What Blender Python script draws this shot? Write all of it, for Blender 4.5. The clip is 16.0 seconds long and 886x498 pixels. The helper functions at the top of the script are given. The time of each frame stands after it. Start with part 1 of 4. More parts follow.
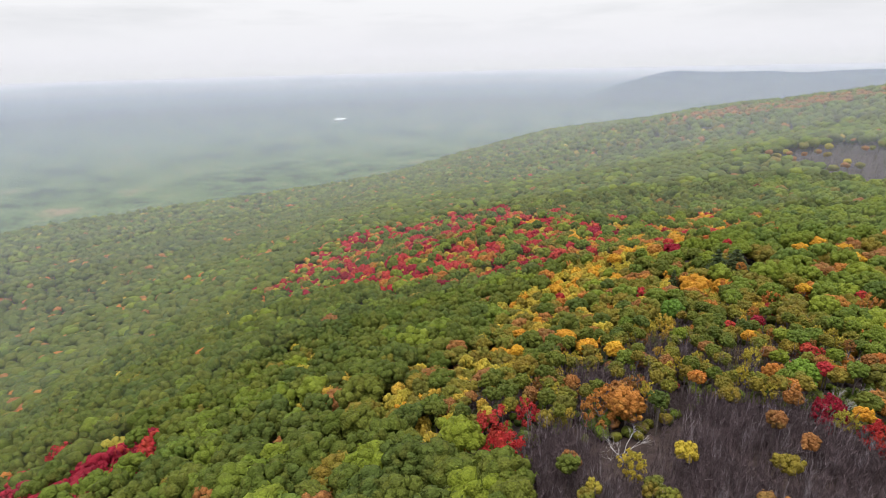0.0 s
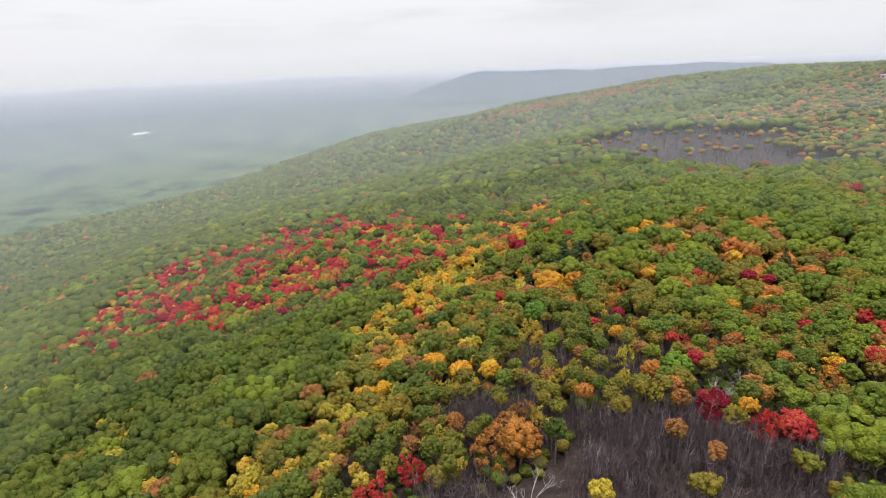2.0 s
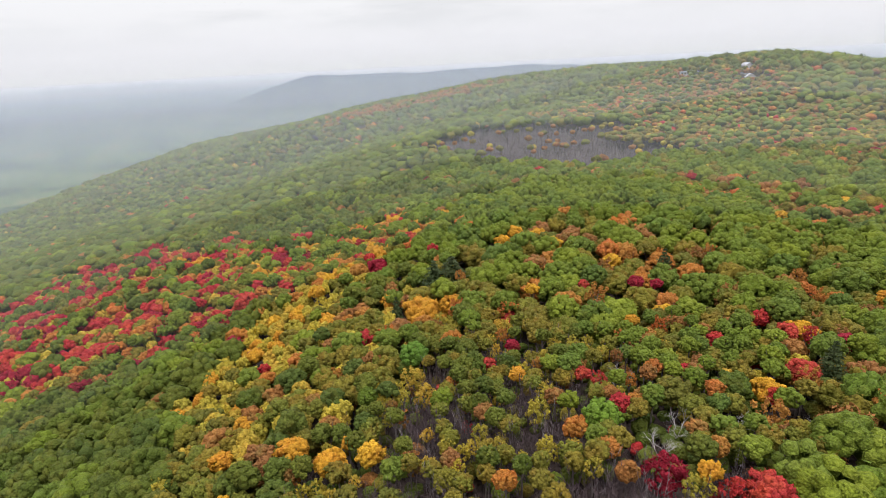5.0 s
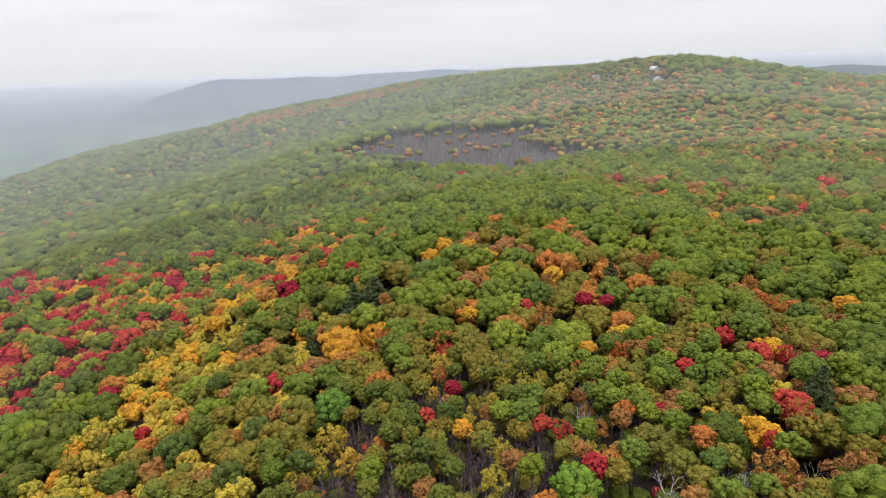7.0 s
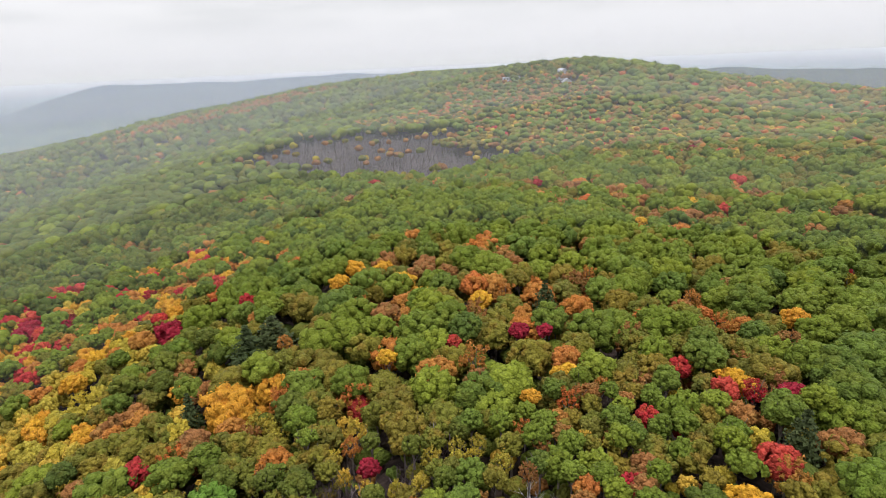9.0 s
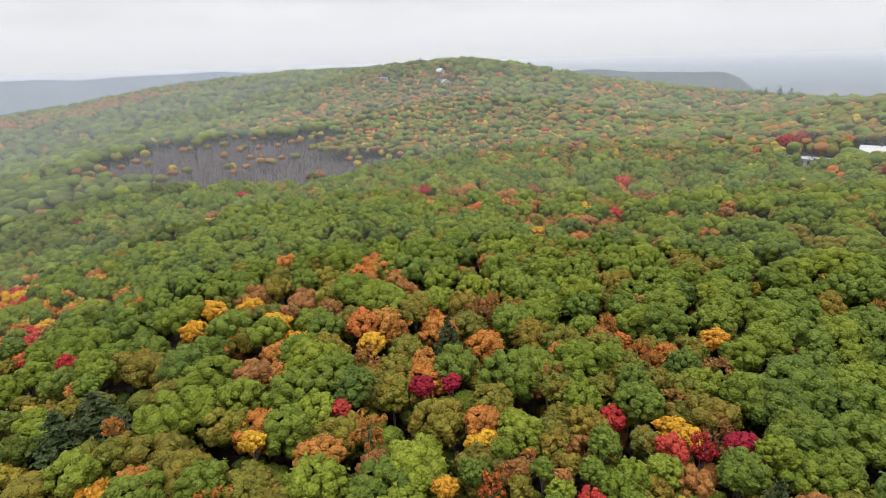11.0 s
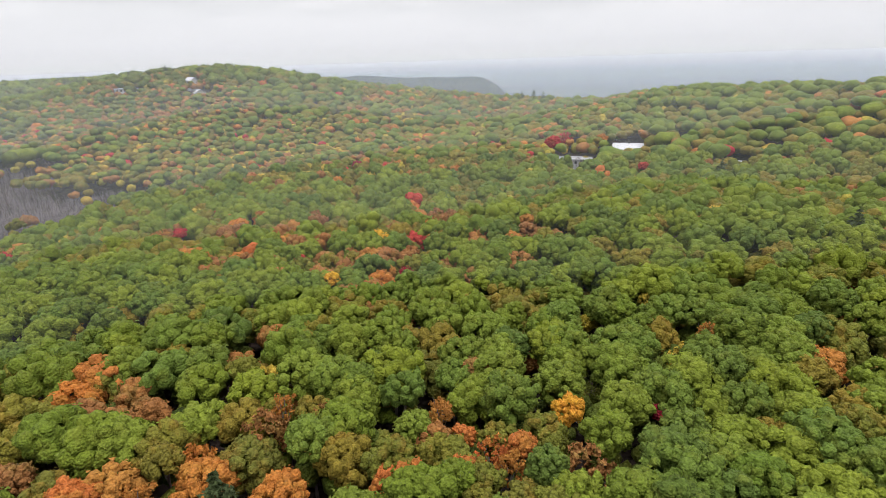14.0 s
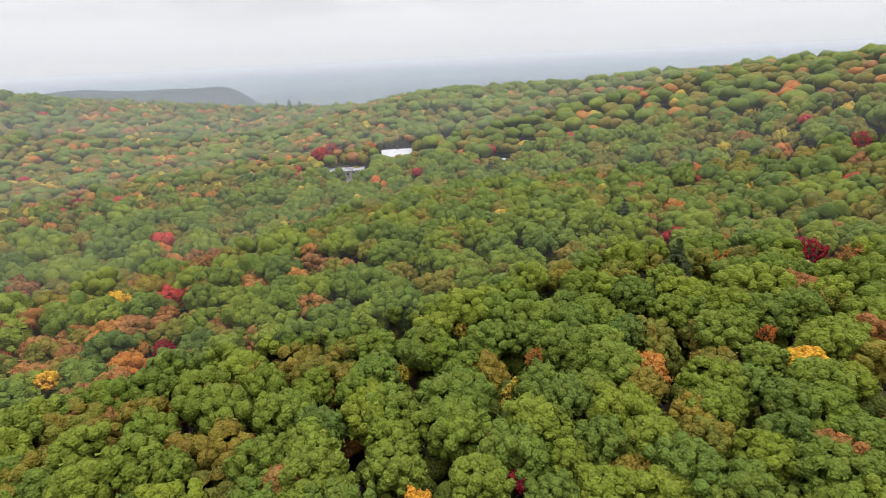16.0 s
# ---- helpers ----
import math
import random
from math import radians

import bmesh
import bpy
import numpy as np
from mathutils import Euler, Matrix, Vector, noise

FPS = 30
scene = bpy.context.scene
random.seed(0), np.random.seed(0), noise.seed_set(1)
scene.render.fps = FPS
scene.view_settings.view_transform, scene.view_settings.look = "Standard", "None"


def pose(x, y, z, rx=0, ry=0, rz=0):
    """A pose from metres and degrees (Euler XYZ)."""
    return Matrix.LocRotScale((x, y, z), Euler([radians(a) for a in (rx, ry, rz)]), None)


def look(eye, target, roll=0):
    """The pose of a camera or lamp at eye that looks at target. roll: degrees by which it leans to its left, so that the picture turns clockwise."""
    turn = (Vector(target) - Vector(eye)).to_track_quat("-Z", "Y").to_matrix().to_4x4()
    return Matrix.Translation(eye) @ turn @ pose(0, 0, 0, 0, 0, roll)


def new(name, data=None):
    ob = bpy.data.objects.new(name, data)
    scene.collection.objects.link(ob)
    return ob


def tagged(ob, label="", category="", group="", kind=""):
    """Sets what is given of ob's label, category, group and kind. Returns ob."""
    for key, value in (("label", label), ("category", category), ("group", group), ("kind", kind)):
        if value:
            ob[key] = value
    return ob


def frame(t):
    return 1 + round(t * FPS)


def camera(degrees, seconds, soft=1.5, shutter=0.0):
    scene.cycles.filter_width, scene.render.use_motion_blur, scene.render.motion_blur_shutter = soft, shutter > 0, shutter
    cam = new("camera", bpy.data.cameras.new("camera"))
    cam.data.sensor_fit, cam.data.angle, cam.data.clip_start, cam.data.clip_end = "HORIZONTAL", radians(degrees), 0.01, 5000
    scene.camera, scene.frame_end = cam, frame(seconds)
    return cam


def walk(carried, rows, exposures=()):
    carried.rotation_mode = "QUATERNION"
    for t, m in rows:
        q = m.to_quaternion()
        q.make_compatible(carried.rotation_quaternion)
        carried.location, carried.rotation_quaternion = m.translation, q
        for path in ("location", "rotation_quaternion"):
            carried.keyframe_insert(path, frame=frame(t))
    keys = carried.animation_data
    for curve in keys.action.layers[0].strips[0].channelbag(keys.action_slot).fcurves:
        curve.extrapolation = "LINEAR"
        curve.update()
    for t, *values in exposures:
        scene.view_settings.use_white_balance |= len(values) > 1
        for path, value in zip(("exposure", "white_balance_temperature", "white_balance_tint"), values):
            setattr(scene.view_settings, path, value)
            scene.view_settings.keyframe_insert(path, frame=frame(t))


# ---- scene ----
# The camera: a drone that climbs along a wooded ridge and swings to its right.
cam = camera(76.99, 16.0, soft=0.9)
ROWS = [
    (0.0, 0.00, 0.00, 70.00, 71.73, 1.32, -0.44),
    (0.5, -0.60, 5.22, 69.22, 71.74, 1.38, -4.05),
    (1.0, -0.71, 10.26, 68.61, 71.66, 1.70, -9.86),
    (1.5, -0.80, 15.21, 68.36, 71.49, 2.06, -15.98),
    (2.0, -0.42, 20.00, 68.15, 71.52, 2.48, -18.40),
    (2.5, 0.22, 25.03, 67.79, 71.42, 2.25, -19.31),
    (3.0, 1.43, 29.94, 67.28, 71.43, 2.27, -20.68),
    (3.5, 3.09, 34.96, 66.57, 71.46, 2.31, -22.23),
    (4.0, 5.24, 40.03, 65.76, 71.45, 2.45, -25.87),
    (4.5, 7.43, 44.83, 65.17, 71.33, 2.65, -30.54),
    (5.0, 9.88, 49.58, 64.72, 71.17, 2.79, -34.83),
    (7.5, 25.90, 71.33, 60.51, 71.30, 2.28, -45.03),
    (8.0, 29.92, 75.01, 60.33, 71.20, 2.31, -47.25),
    (8.5, 34.15, 78.41, 59.72, 71.31, 2.37, -49.49),
    (9.0, 38.30, 81.36, 59.15, 71.35, 2.43, -52.10),
    (11.5, 61.87, 96.33, 58.06, 70.92, 1.52, -67.16),
    (12.0, 67.28, 98.28, 57.91, 70.94, 1.56, -70.17),
    (12.5, 72.63, 100.03, 57.77, 70.94, 1.52, -73.62),
    (13.0, 77.95, 101.61, 58.25, 70.80, 1.64, -77.77),
    (13.5, 83.33, 102.77, 58.41, 70.78, 1.72, -82.12),
    (14.0, 89.09, 103.54, 58.23, 70.89, 1.69, -86.71),
    (14.5, 95.22, 103.87, 58.20, 70.80, 1.92, -91.97),
    (15.0, 101.02, 103.97, 57.99, 70.79, 2.10, -97.50),
    (15.5, 106.60, 103.80, 57.85, 70.72, 2.34, -104.02),
    (16.0, 112.10, 103.37, 57.63, 70.65, 2.51, -110.94),
]
walk(cam, [(t, pose(x, y, z, rx, ry, rz)) for t, x, y, z, rx, ry, rz in ROWS])

# ---------------------------------------------------------------- world, sun, light
HORIZON = 0.925
world = bpy.data.worlds.new("overcast_sky")
scene.world = world
world.use_nodes = True
wn, wl = world.node_tree.nodes, world.node_tree.links
wn.clear()


def wnode(kind, **values):
    n = wn.new(kind)
    for key, value in values.items():
        n.inputs[key].default_value = value
    return n


w_out = wnode("ShaderNodeOutputWorld")
w_co = wnode("ShaderNodeTexCoord")
w_sep = wnode("ShaderNodeSeparateXYZ")
wl.new(w_co.outputs["Generated"], w_sep.inputs[0])
# overcast luminance: the zenith is several times as bright as the hazy horizon
w_up = wnode("ShaderNodeMath", **{})
w_up.operation = "MAXIMUM"
w_up.inputs[1].default_value = 0.0
wl.new(w_sep.outputs["Z"], w_up.inputs[0])
w_sq = wnode("ShaderNodeMath")
w_sq.operation = "POWER"
w_sq.inputs[1].default_value = 2.0
wl.new(w_up.outputs[0], w_sq.inputs[0])
w_lum = wnode("ShaderNodeMath")
w_lum.operation = "MULTIPLY_ADD"
w_lum.inputs[1].default_value, w_lum.inputs[2].default_value = 4.6, 1.0
wl.new(w_sq.outputs[0], w_lum.inputs[0])
# long flat cloud bands, drawn out towards the horizon
w_map = wnode("ShaderNodeMapping")
w_map.inputs["Scale"].default_value = (1.6, 1.6, 11.0)
wl.new(w_co.outputs["Generated"], w_map.inputs[0])
w_noise = wnode("ShaderNodeTexNoise", Scale=1.6, Detail=5.0, Roughness=0.55)
wl.new(w_map.outputs[0], w_noise.inputs["Vector"])
w_ramp = wn.new("ShaderNodeValToRGB")
w_ramp.color_ramp.elements[0].position, w_ramp.color_ramp.elements[0].color = 0.34, (0.86, 0.87, 0.90, 1)
w_ramp.color_ramp.elements[1].position, w_ramp.color_ramp.elements[1].color = 0.52, (1.0, 1.0, 1.03, 1)
wl.new(w_noise.outputs["Fac"], w_ramp.inputs[0])
# no cloud shape in the bright haze at the horizon itself
w_low = wnode("ShaderNodeMapRange")
for i, v in enumerate((0.02, 0.085, 0.0, 1.0)):
    w_low.inputs[i + 1].default_value = v
wl.new(w_sep.outputs["Z"], w_low.inputs[0])
w_mix = wn.new("ShaderNodeMix")
w_mix.data_type = "RGBA"
w_mix.inputs["A"].default_value = (0.985, 0.985, 1.04, 1)
wl.new(w_low.outputs[0], w_mix.inputs["Factor"])
wl.new(w_ramp.outputs[0], w_mix.inputs["B"])
w_cloud = wnode("ShaderNodeBackground")
wl.new(w_mix.outputs["Result"], w_cloud.inputs["Color"])
w_str = wnode("ShaderNodeMath")
w_str.operation = "MULTIPLY"
w_str.inputs[1].default_value = HORIZON
wl.new(w_lum.outputs[0], w_str.inputs[0])
wl.new(w_str.outputs[0], w_cloud.inputs["Strength"])
w_sky = wn.new("ShaderNodeTexSky")
w_sky.sky_type = "NISHITA"
w_sky.sun_disc = False
w_sky.sun_elevation, w_sky.sun_rotation = radians(77), radians(207)
w_day = wnode("ShaderNodeBackground", Strength=0.05)
wl.new(w_sky.outputs[0], w_day.inputs["Color"])
w_both = wn.new("ShaderNodeMixShader")
w_both.inputs[0].default_value = 0.06
wl.new(w_cloud.outputs[0], w_both.inputs[1])
wl.new(w_day.outputs[0], w_both.inputs[2])
wl.new(w_both.outputs[0], w_out.inputs["Surface"])

sun_data = bpy.data.lights.new("veiled_sun", "SUN")
sun_data.energy, sun_data.angle, sun_data.color = 1.75, radians(25), (1.0, 0.96, 0.9)
sun = new("veiled_sun", sun_data)
sun.matrix_world = look((0, 0, 600), (55, 105, 80))


# ---------------------------------------------------------------- materials
class Nodes:
    """A small builder for node materials."""

    def __init__(self, name):
        self.mat = bpy.data.materials.new(name)
        self.mat.use_nodes = True
        self.tree = self.mat.node_tree
        self.tree.nodes.clear()
        self.out = self.tree.nodes.new("ShaderNodeOutputMaterial")

    def add(self, kind, **values):
        n = self.tree.nodes.new(kind)
        for key, value in values.items():
            n.inputs[key.replace("_", " ")].default_value = value
        return n

    def link(self, a, b):
        self.tree.links.new(a, b)

    def math(self, op, a, b=None, c=None):
        n = self.tree.nodes.new("ShaderNodeMath")
        n.operation = op
        for i, v in enumerate((a, b, c)):
            if v is None:
                continue
            if isinstance(v, (int, float)):
                n.inputs[i].default_value = v
            else:
                self.link(v, n.inputs[i])
        return n.outputs[0]

    def mix(self, fac, a, b, blend="MIX"):
        n = self.tree.nodes.new("ShaderNodeMix")
        n.data_type, n.blend_type = "RGBA", blend
        for key, v in (("Factor", fac), ("A", a), ("B", b)):
            if isinstance(v, (int, float)):
                n.inputs[key].default_value = v
            elif isinstance(v, tuple):
                n.inputs[key].default_value = (*v, 1)
            else:
                self.link(v, n.inputs[key])
        return n.outputs["Result"]

    def ramp(self, fac, stops):
        n = self.tree.nodes.new("ShaderNodeValToRGB")
        while len(n.color_ramp.elements) < len(stops):
            n.color_ramp.elements.new(0.5)
        for e, (p, c) in zip(n.color_ramp.elements, stops):
            e.position, e.color = p, (*c, 1)
        self.link(fac, n.inputs[0])
        return n.outputs[0]

    def noise(self, scale, detail=3.0, rough=0.55, vector=None):
        n = self.add("ShaderNodeTexNoise", Scale=scale, Detail=detail, Roughness=rough)
        self.link(vector or self.place(), n.inputs["Vector"])
        return n.outputs["Fac"]

    def place(self):
        return self.tree.nodes.new("ShaderNodeNewGeometry").outputs["Position"]

    def surface(self, colour, rough=0.7, bump=None, depth=0.1, metal=0.0, spec=0.3):
        p = self.add("ShaderNodeBsdfPrincipled", Roughness=rough, Metallic=metal)
        p.inputs["Specular IOR Level"].default_value = spec
        if isinstance(colour, tuple):
            p.inputs["Base Color"].default_value = (*colour, 1)
        else:
            self.link(colour, p.inputs["Base Color"])
        if bump is not None:
            b = self.add("ShaderNodeBump", Strength=1.0, Distance=depth)
            self.link(bump, b.inputs["Height"])
            self.link(b.outputs[0], p.inputs["Normal"])
        return p.outputs[0]

    def done(self, shader):
        self.link(shader, self.out.inputs["Surface"])
        return self.mat


def foliage(name, tones, patchy=0.5, other=None):
    """Leaves: each tree takes its own tone; sprays of leaves vary within it."""
    n = Nodes(name)
    attr = n.tree.nodes.new("ShaderNodeAttribute")
    attr.attribute_name = "tone"
    info = n.tree.nodes.new("ShaderNodeObjectInfo")
    tone = n.math("FRACT", n.math("ADD", attr.outputs["Fac"], info.outputs["Random"]))
    steps = len(tones)
    own = n.ramp(tone, [(i / (steps - 1), c) for i, c in enumerate(tones)])
    spray = n.noise(0.55, 4.0, 0.6)
    fine = n.noise(3.2, 3.0, 0.65)
    lift = n.math("MULTIPLY_ADD", n.math("SUBTRACT", spray, 0.5), 1.2, 1.05)
    lift = n.math("MULTIPLY", lift, n.math("MULTIPLY_ADD", n.math("SUBTRACT", fine, 0.5), 1.7, 1.05))
    lift = n.math("MINIMUM", n.math("MAXIMUM", lift, 0.5), 1.7)
    if other:
        turn = n.ramp(n.noise(0.32, 3.0), [(0.50, (0, 0, 0)), (0.64, (1, 1, 1))])
        own = n.mix(n.math("MULTIPLY", turn, patchy), own, other)
    grey = n.add("ShaderNodeCombineColor")
    for i in range(3):
        n.link(lift, grey.inputs[i])
    colour = n.mix(1.0, own, grey.outputs[0], "MULTIPLY")
    # sprays of leaves about half a metre across stand out as small cushions
    cell = n.add("ShaderNodeTexVoronoi", Scale=2.4)
    n.link(n.place(), cell.inputs["Vector"])
    relief = n.math("MULTIPLY_ADD", fine, 0.55, n.math("MULTIPLY", cell.outputs["Distance"], -1.0))
    leaf = n.surface(colour, 0.7, relief, 0.36, spec=0.12)
    thin = n.add("ShaderNodeBsdfTranslucent")
    n.link(colour, thin.inputs["Color"])
    m = n.add("ShaderNodeMixShader", Fac=0.28)
    n.link(leaf, m.inputs[1])
    n.link(thin.outputs[0], m.inputs[2])
    return n.done(m.outputs[0])


LEAF = {
    "green": foliage("oak_leaves", [(0.076, 0.112, 0.013), (0.123, 0.148, 0.013), (0.076, 0.113, 0.018), (0.133, 0.160, 0.016), (0.059, 0.089, 0.016), (0.098, 0.127, 0.013), (0.068, 0.098, 0.015)], 0.35, (0.118, 0.126, 0.015)),
    "deep": foliage("deep_green_leaves", [(0.054, 0.074, 0.010), (0.073, 0.092, 0.013), (0.047, 0.068, 0.013), (0.086, 0.098, 0.013), (0.060, 0.078, 0.013)], 0.35, (0.099, 0.090, 0.013)),
    "olive": foliage("olive_leaves", [(0.131, 0.115, 0.015), (0.093, 0.104, 0.015), (0.148, 0.111, 0.015), (0.080, 0.087, 0.015)], 0.6, (0.159, 0.097, 0.015)),
    "bright": foliage("bright_green_leaves", [(0.074, 0.137, 0.018), (0.094, 0.150, 0.016)]),
    "yellow": foliage("yellow_leaves", [(0.321, 0.238, 0.025), (0.259, 0.213, 0.029), (0.353, 0.217, 0.029)], 0.5, (0.186, 0.180, 0.025)),
    "gold": foliage("golden_leaves", [(0.406, 0.217, 0.016), (0.370, 0.180, 0.018), (0.424, 0.246, 0.021)], 0.4, (0.351, 0.114, 0.018)),
    "orange": foliage("orange_leaves", [(0.308, 0.106, 0.020), (0.277, 0.126, 0.028), (0.318, 0.085, 0.021)], 0.5, (0.260, 0.130, 0.023)),
    "russet": foliage("russet_leaves", [(0.216, 0.089, 0.024), (0.185, 0.081, 0.028), (0.247, 0.105, 0.028)], 0.5, (0.134, 0.105, 0.026)),
    "red": foliage("red_leaves", [(0.289, 0.021, 0.021), (0.248, 0.017, 0.023), (0.309, 0.039, 0.027)], 0.4, (0.339, 0.070, 0.023)),
    "crimson": foliage("crimson_leaves", [(0.215, 0.010, 0.023), (0.164, 0.012, 0.023)], 0.3, (0.154, 0.017, 0.023)),
    "pine": foliage("pine_needles", [(0.039, 0.057, 0.020), (0.050, 0.063, 0.023)]),
}


def make_bark(name, a, b):
    n = Nodes(name)
    grain = n.noise(2.4, 4.0, 0.65)
    info = n.tree.nodes.new("ShaderNodeNewGeometry")
    own = n.mix(info.outputs["Random Per Island"], a, b)
    return n.done(n.surface(n.mix(n.math("MULTIPLY", grain, 0.7), own, tuple(0.55 * v for v in a)), 0.85, grain, 0.05))


BARK = make_bark("oak_bark", (0.105, 0.085, 0.075), (0.16, 0.13, 0.12))
TWIG = make_bark("bare_twigs", (0.052, 0.034, 0.037), (0.115, 0.080, 0.085))
PALE_TWIG = make_bark("pale_grey_twigs", (0.15, 0.126, 0.134), (0.32, 0.272, 0.285))
SILVER = make_bark("silver_dead_wood", (0.30, 0.28, 0.275), (0.38, 0.35, 0.34))


def make_ground(name):
    n = Nodes(name)
    litter = n.ramp(n.noise(0.35, 6.0, 0.65), [(0.30, (0.017, 0.012, 0.011)), (0.52, (0.034, 0.024, 0.021)), (0.72, (0.058, 0.040, 0.032))])
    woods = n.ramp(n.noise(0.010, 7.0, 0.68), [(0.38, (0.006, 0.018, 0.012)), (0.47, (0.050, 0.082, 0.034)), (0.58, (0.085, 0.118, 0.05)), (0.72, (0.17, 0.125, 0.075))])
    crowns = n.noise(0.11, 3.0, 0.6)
    # hollows between crowns are painted darker, from the same noise as the bump
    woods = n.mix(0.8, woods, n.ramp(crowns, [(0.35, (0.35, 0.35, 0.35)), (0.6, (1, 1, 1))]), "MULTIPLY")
    vec = n.add("ShaderNodeVectorMath")
    vec.operation = "DISTANCE"
    n.link(n.place(), vec.inputs[0])
    vec.inputs[1].default_value = (56, 70, 0)
    ran = n.add("ShaderNodeMapRange")
    for i, v in enumerate((800.0, 980.0, 0.0, 1.0)):
        ran.inputs[i + 1].default_value = v
    n.link(vec.outputs["Value"], ran.inputs[0])
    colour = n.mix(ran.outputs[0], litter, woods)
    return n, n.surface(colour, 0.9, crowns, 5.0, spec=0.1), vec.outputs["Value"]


def make_near_ground():
    n, floor, away = make_ground("forest_floor")
    return n.done(floor)


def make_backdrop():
    """The far country: woods mixed with emission that paints in the distance haze."""
    n, floor, away = make_ground("country_haze_glow")
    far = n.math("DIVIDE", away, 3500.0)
    # share of painted haze, growing with distance
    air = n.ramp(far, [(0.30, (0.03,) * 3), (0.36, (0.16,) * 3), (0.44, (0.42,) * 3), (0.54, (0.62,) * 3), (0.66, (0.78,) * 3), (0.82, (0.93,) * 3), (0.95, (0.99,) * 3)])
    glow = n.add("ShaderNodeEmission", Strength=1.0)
    valley_haze = n.ramp(far, [(0.34, (0.36, 0.43, 0.45)), (0.50, (0.42, 0.49, 0.60)), (0.66, (0.55, 0.61, 0.79)), (0.90, (0.84, 0.86, 0.98))])
    # haze glow on the ridges is painted darker and bluer than in the valley
    ridge_haze = n.ramp(far, [(0.40, (0.15, 0.175, 0.235)), (0.64, (0.40, 0.45, 0.60)), (0.76, (0.60, 0.66, 0.80)), (0.90, (0.84, 0.86, 0.98))])
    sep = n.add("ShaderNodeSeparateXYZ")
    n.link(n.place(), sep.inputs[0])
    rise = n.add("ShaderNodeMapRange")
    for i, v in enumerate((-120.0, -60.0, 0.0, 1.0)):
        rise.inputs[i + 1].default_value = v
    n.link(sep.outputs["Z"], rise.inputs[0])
    n.link(n.mix(rise.outputs[0], valley_haze, ridge_haze), glow.inputs["Color"])
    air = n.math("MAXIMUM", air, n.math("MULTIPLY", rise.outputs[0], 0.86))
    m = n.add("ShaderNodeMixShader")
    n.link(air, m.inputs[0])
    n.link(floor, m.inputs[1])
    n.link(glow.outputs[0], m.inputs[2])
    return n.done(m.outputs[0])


GROUND = make_near_ground()
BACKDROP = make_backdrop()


def make_mist(k, density):
    """A shell standing in for aerial haze: lets most light through, scatters the rest."""
    n = Nodes("mist")
    sep = n.add("ShaderNodeSeparateXYZ")
    n.link(n.place(), sep.inputs[0])
    # veil strength set by height: none above 85, thinner low down
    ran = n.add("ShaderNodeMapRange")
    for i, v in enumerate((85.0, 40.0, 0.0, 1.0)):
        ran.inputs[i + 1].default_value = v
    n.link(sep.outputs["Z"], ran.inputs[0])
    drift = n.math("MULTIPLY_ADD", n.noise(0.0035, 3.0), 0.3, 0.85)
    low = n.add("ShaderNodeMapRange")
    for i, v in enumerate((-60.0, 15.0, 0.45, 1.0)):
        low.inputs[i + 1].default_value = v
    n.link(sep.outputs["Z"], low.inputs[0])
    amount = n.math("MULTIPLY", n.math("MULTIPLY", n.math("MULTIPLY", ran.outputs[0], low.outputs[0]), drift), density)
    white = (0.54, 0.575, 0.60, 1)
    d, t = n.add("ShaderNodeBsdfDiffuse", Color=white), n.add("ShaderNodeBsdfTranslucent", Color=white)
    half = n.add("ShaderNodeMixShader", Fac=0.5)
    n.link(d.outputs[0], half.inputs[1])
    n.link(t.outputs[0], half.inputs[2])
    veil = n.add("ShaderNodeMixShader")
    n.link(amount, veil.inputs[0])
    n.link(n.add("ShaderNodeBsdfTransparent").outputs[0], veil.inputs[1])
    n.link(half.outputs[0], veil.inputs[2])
    return n.done(veil.outputs[0])


def make_plain(name, a, b, scale, rough, metal=0.0):
    n = Nodes(name)
    g = n.noise(scale, 4.0)
    return n.done(n.surface(n.mix(g, a, b), rough, g, 0.02, metal))


ROOF_WHITE = make_plain("white_roof_sheet", (0.27, 0.27, 0.285), (0.36, 0.36, 0.375), 0.8, 0.5)
ROOF_GREY = make_plain("grey_roof_felt", (0.19, 0.19, 0.20), (0.27, 0.27, 0.28), 0.8, 0.8)
WALL_PAINT = make_plain("pale_wall_boards", (0.30, 0.29, 0.29), (0.40, 0.39, 0.385), 1.5, 0.7)
GLASS_DARK = make_plain("dark_window_glass", (0.03, 0.035, 0.04), (0.05, 0.055, 0.06), 1.0, 0.15)
TRIM_DARK = make_plain("dark_roof_edge", (0.09, 0.08, 0.08), (0.13, 0.12, 0.12), 2.0, 0.7)
# the sky's reflection is put into the pond's pale base colour
POND_SKY = make_plain("pond_sky_reflection", (0.42, 0.45, 0.48), (0.52, 0.55, 0.58), 0.02, 0.3)

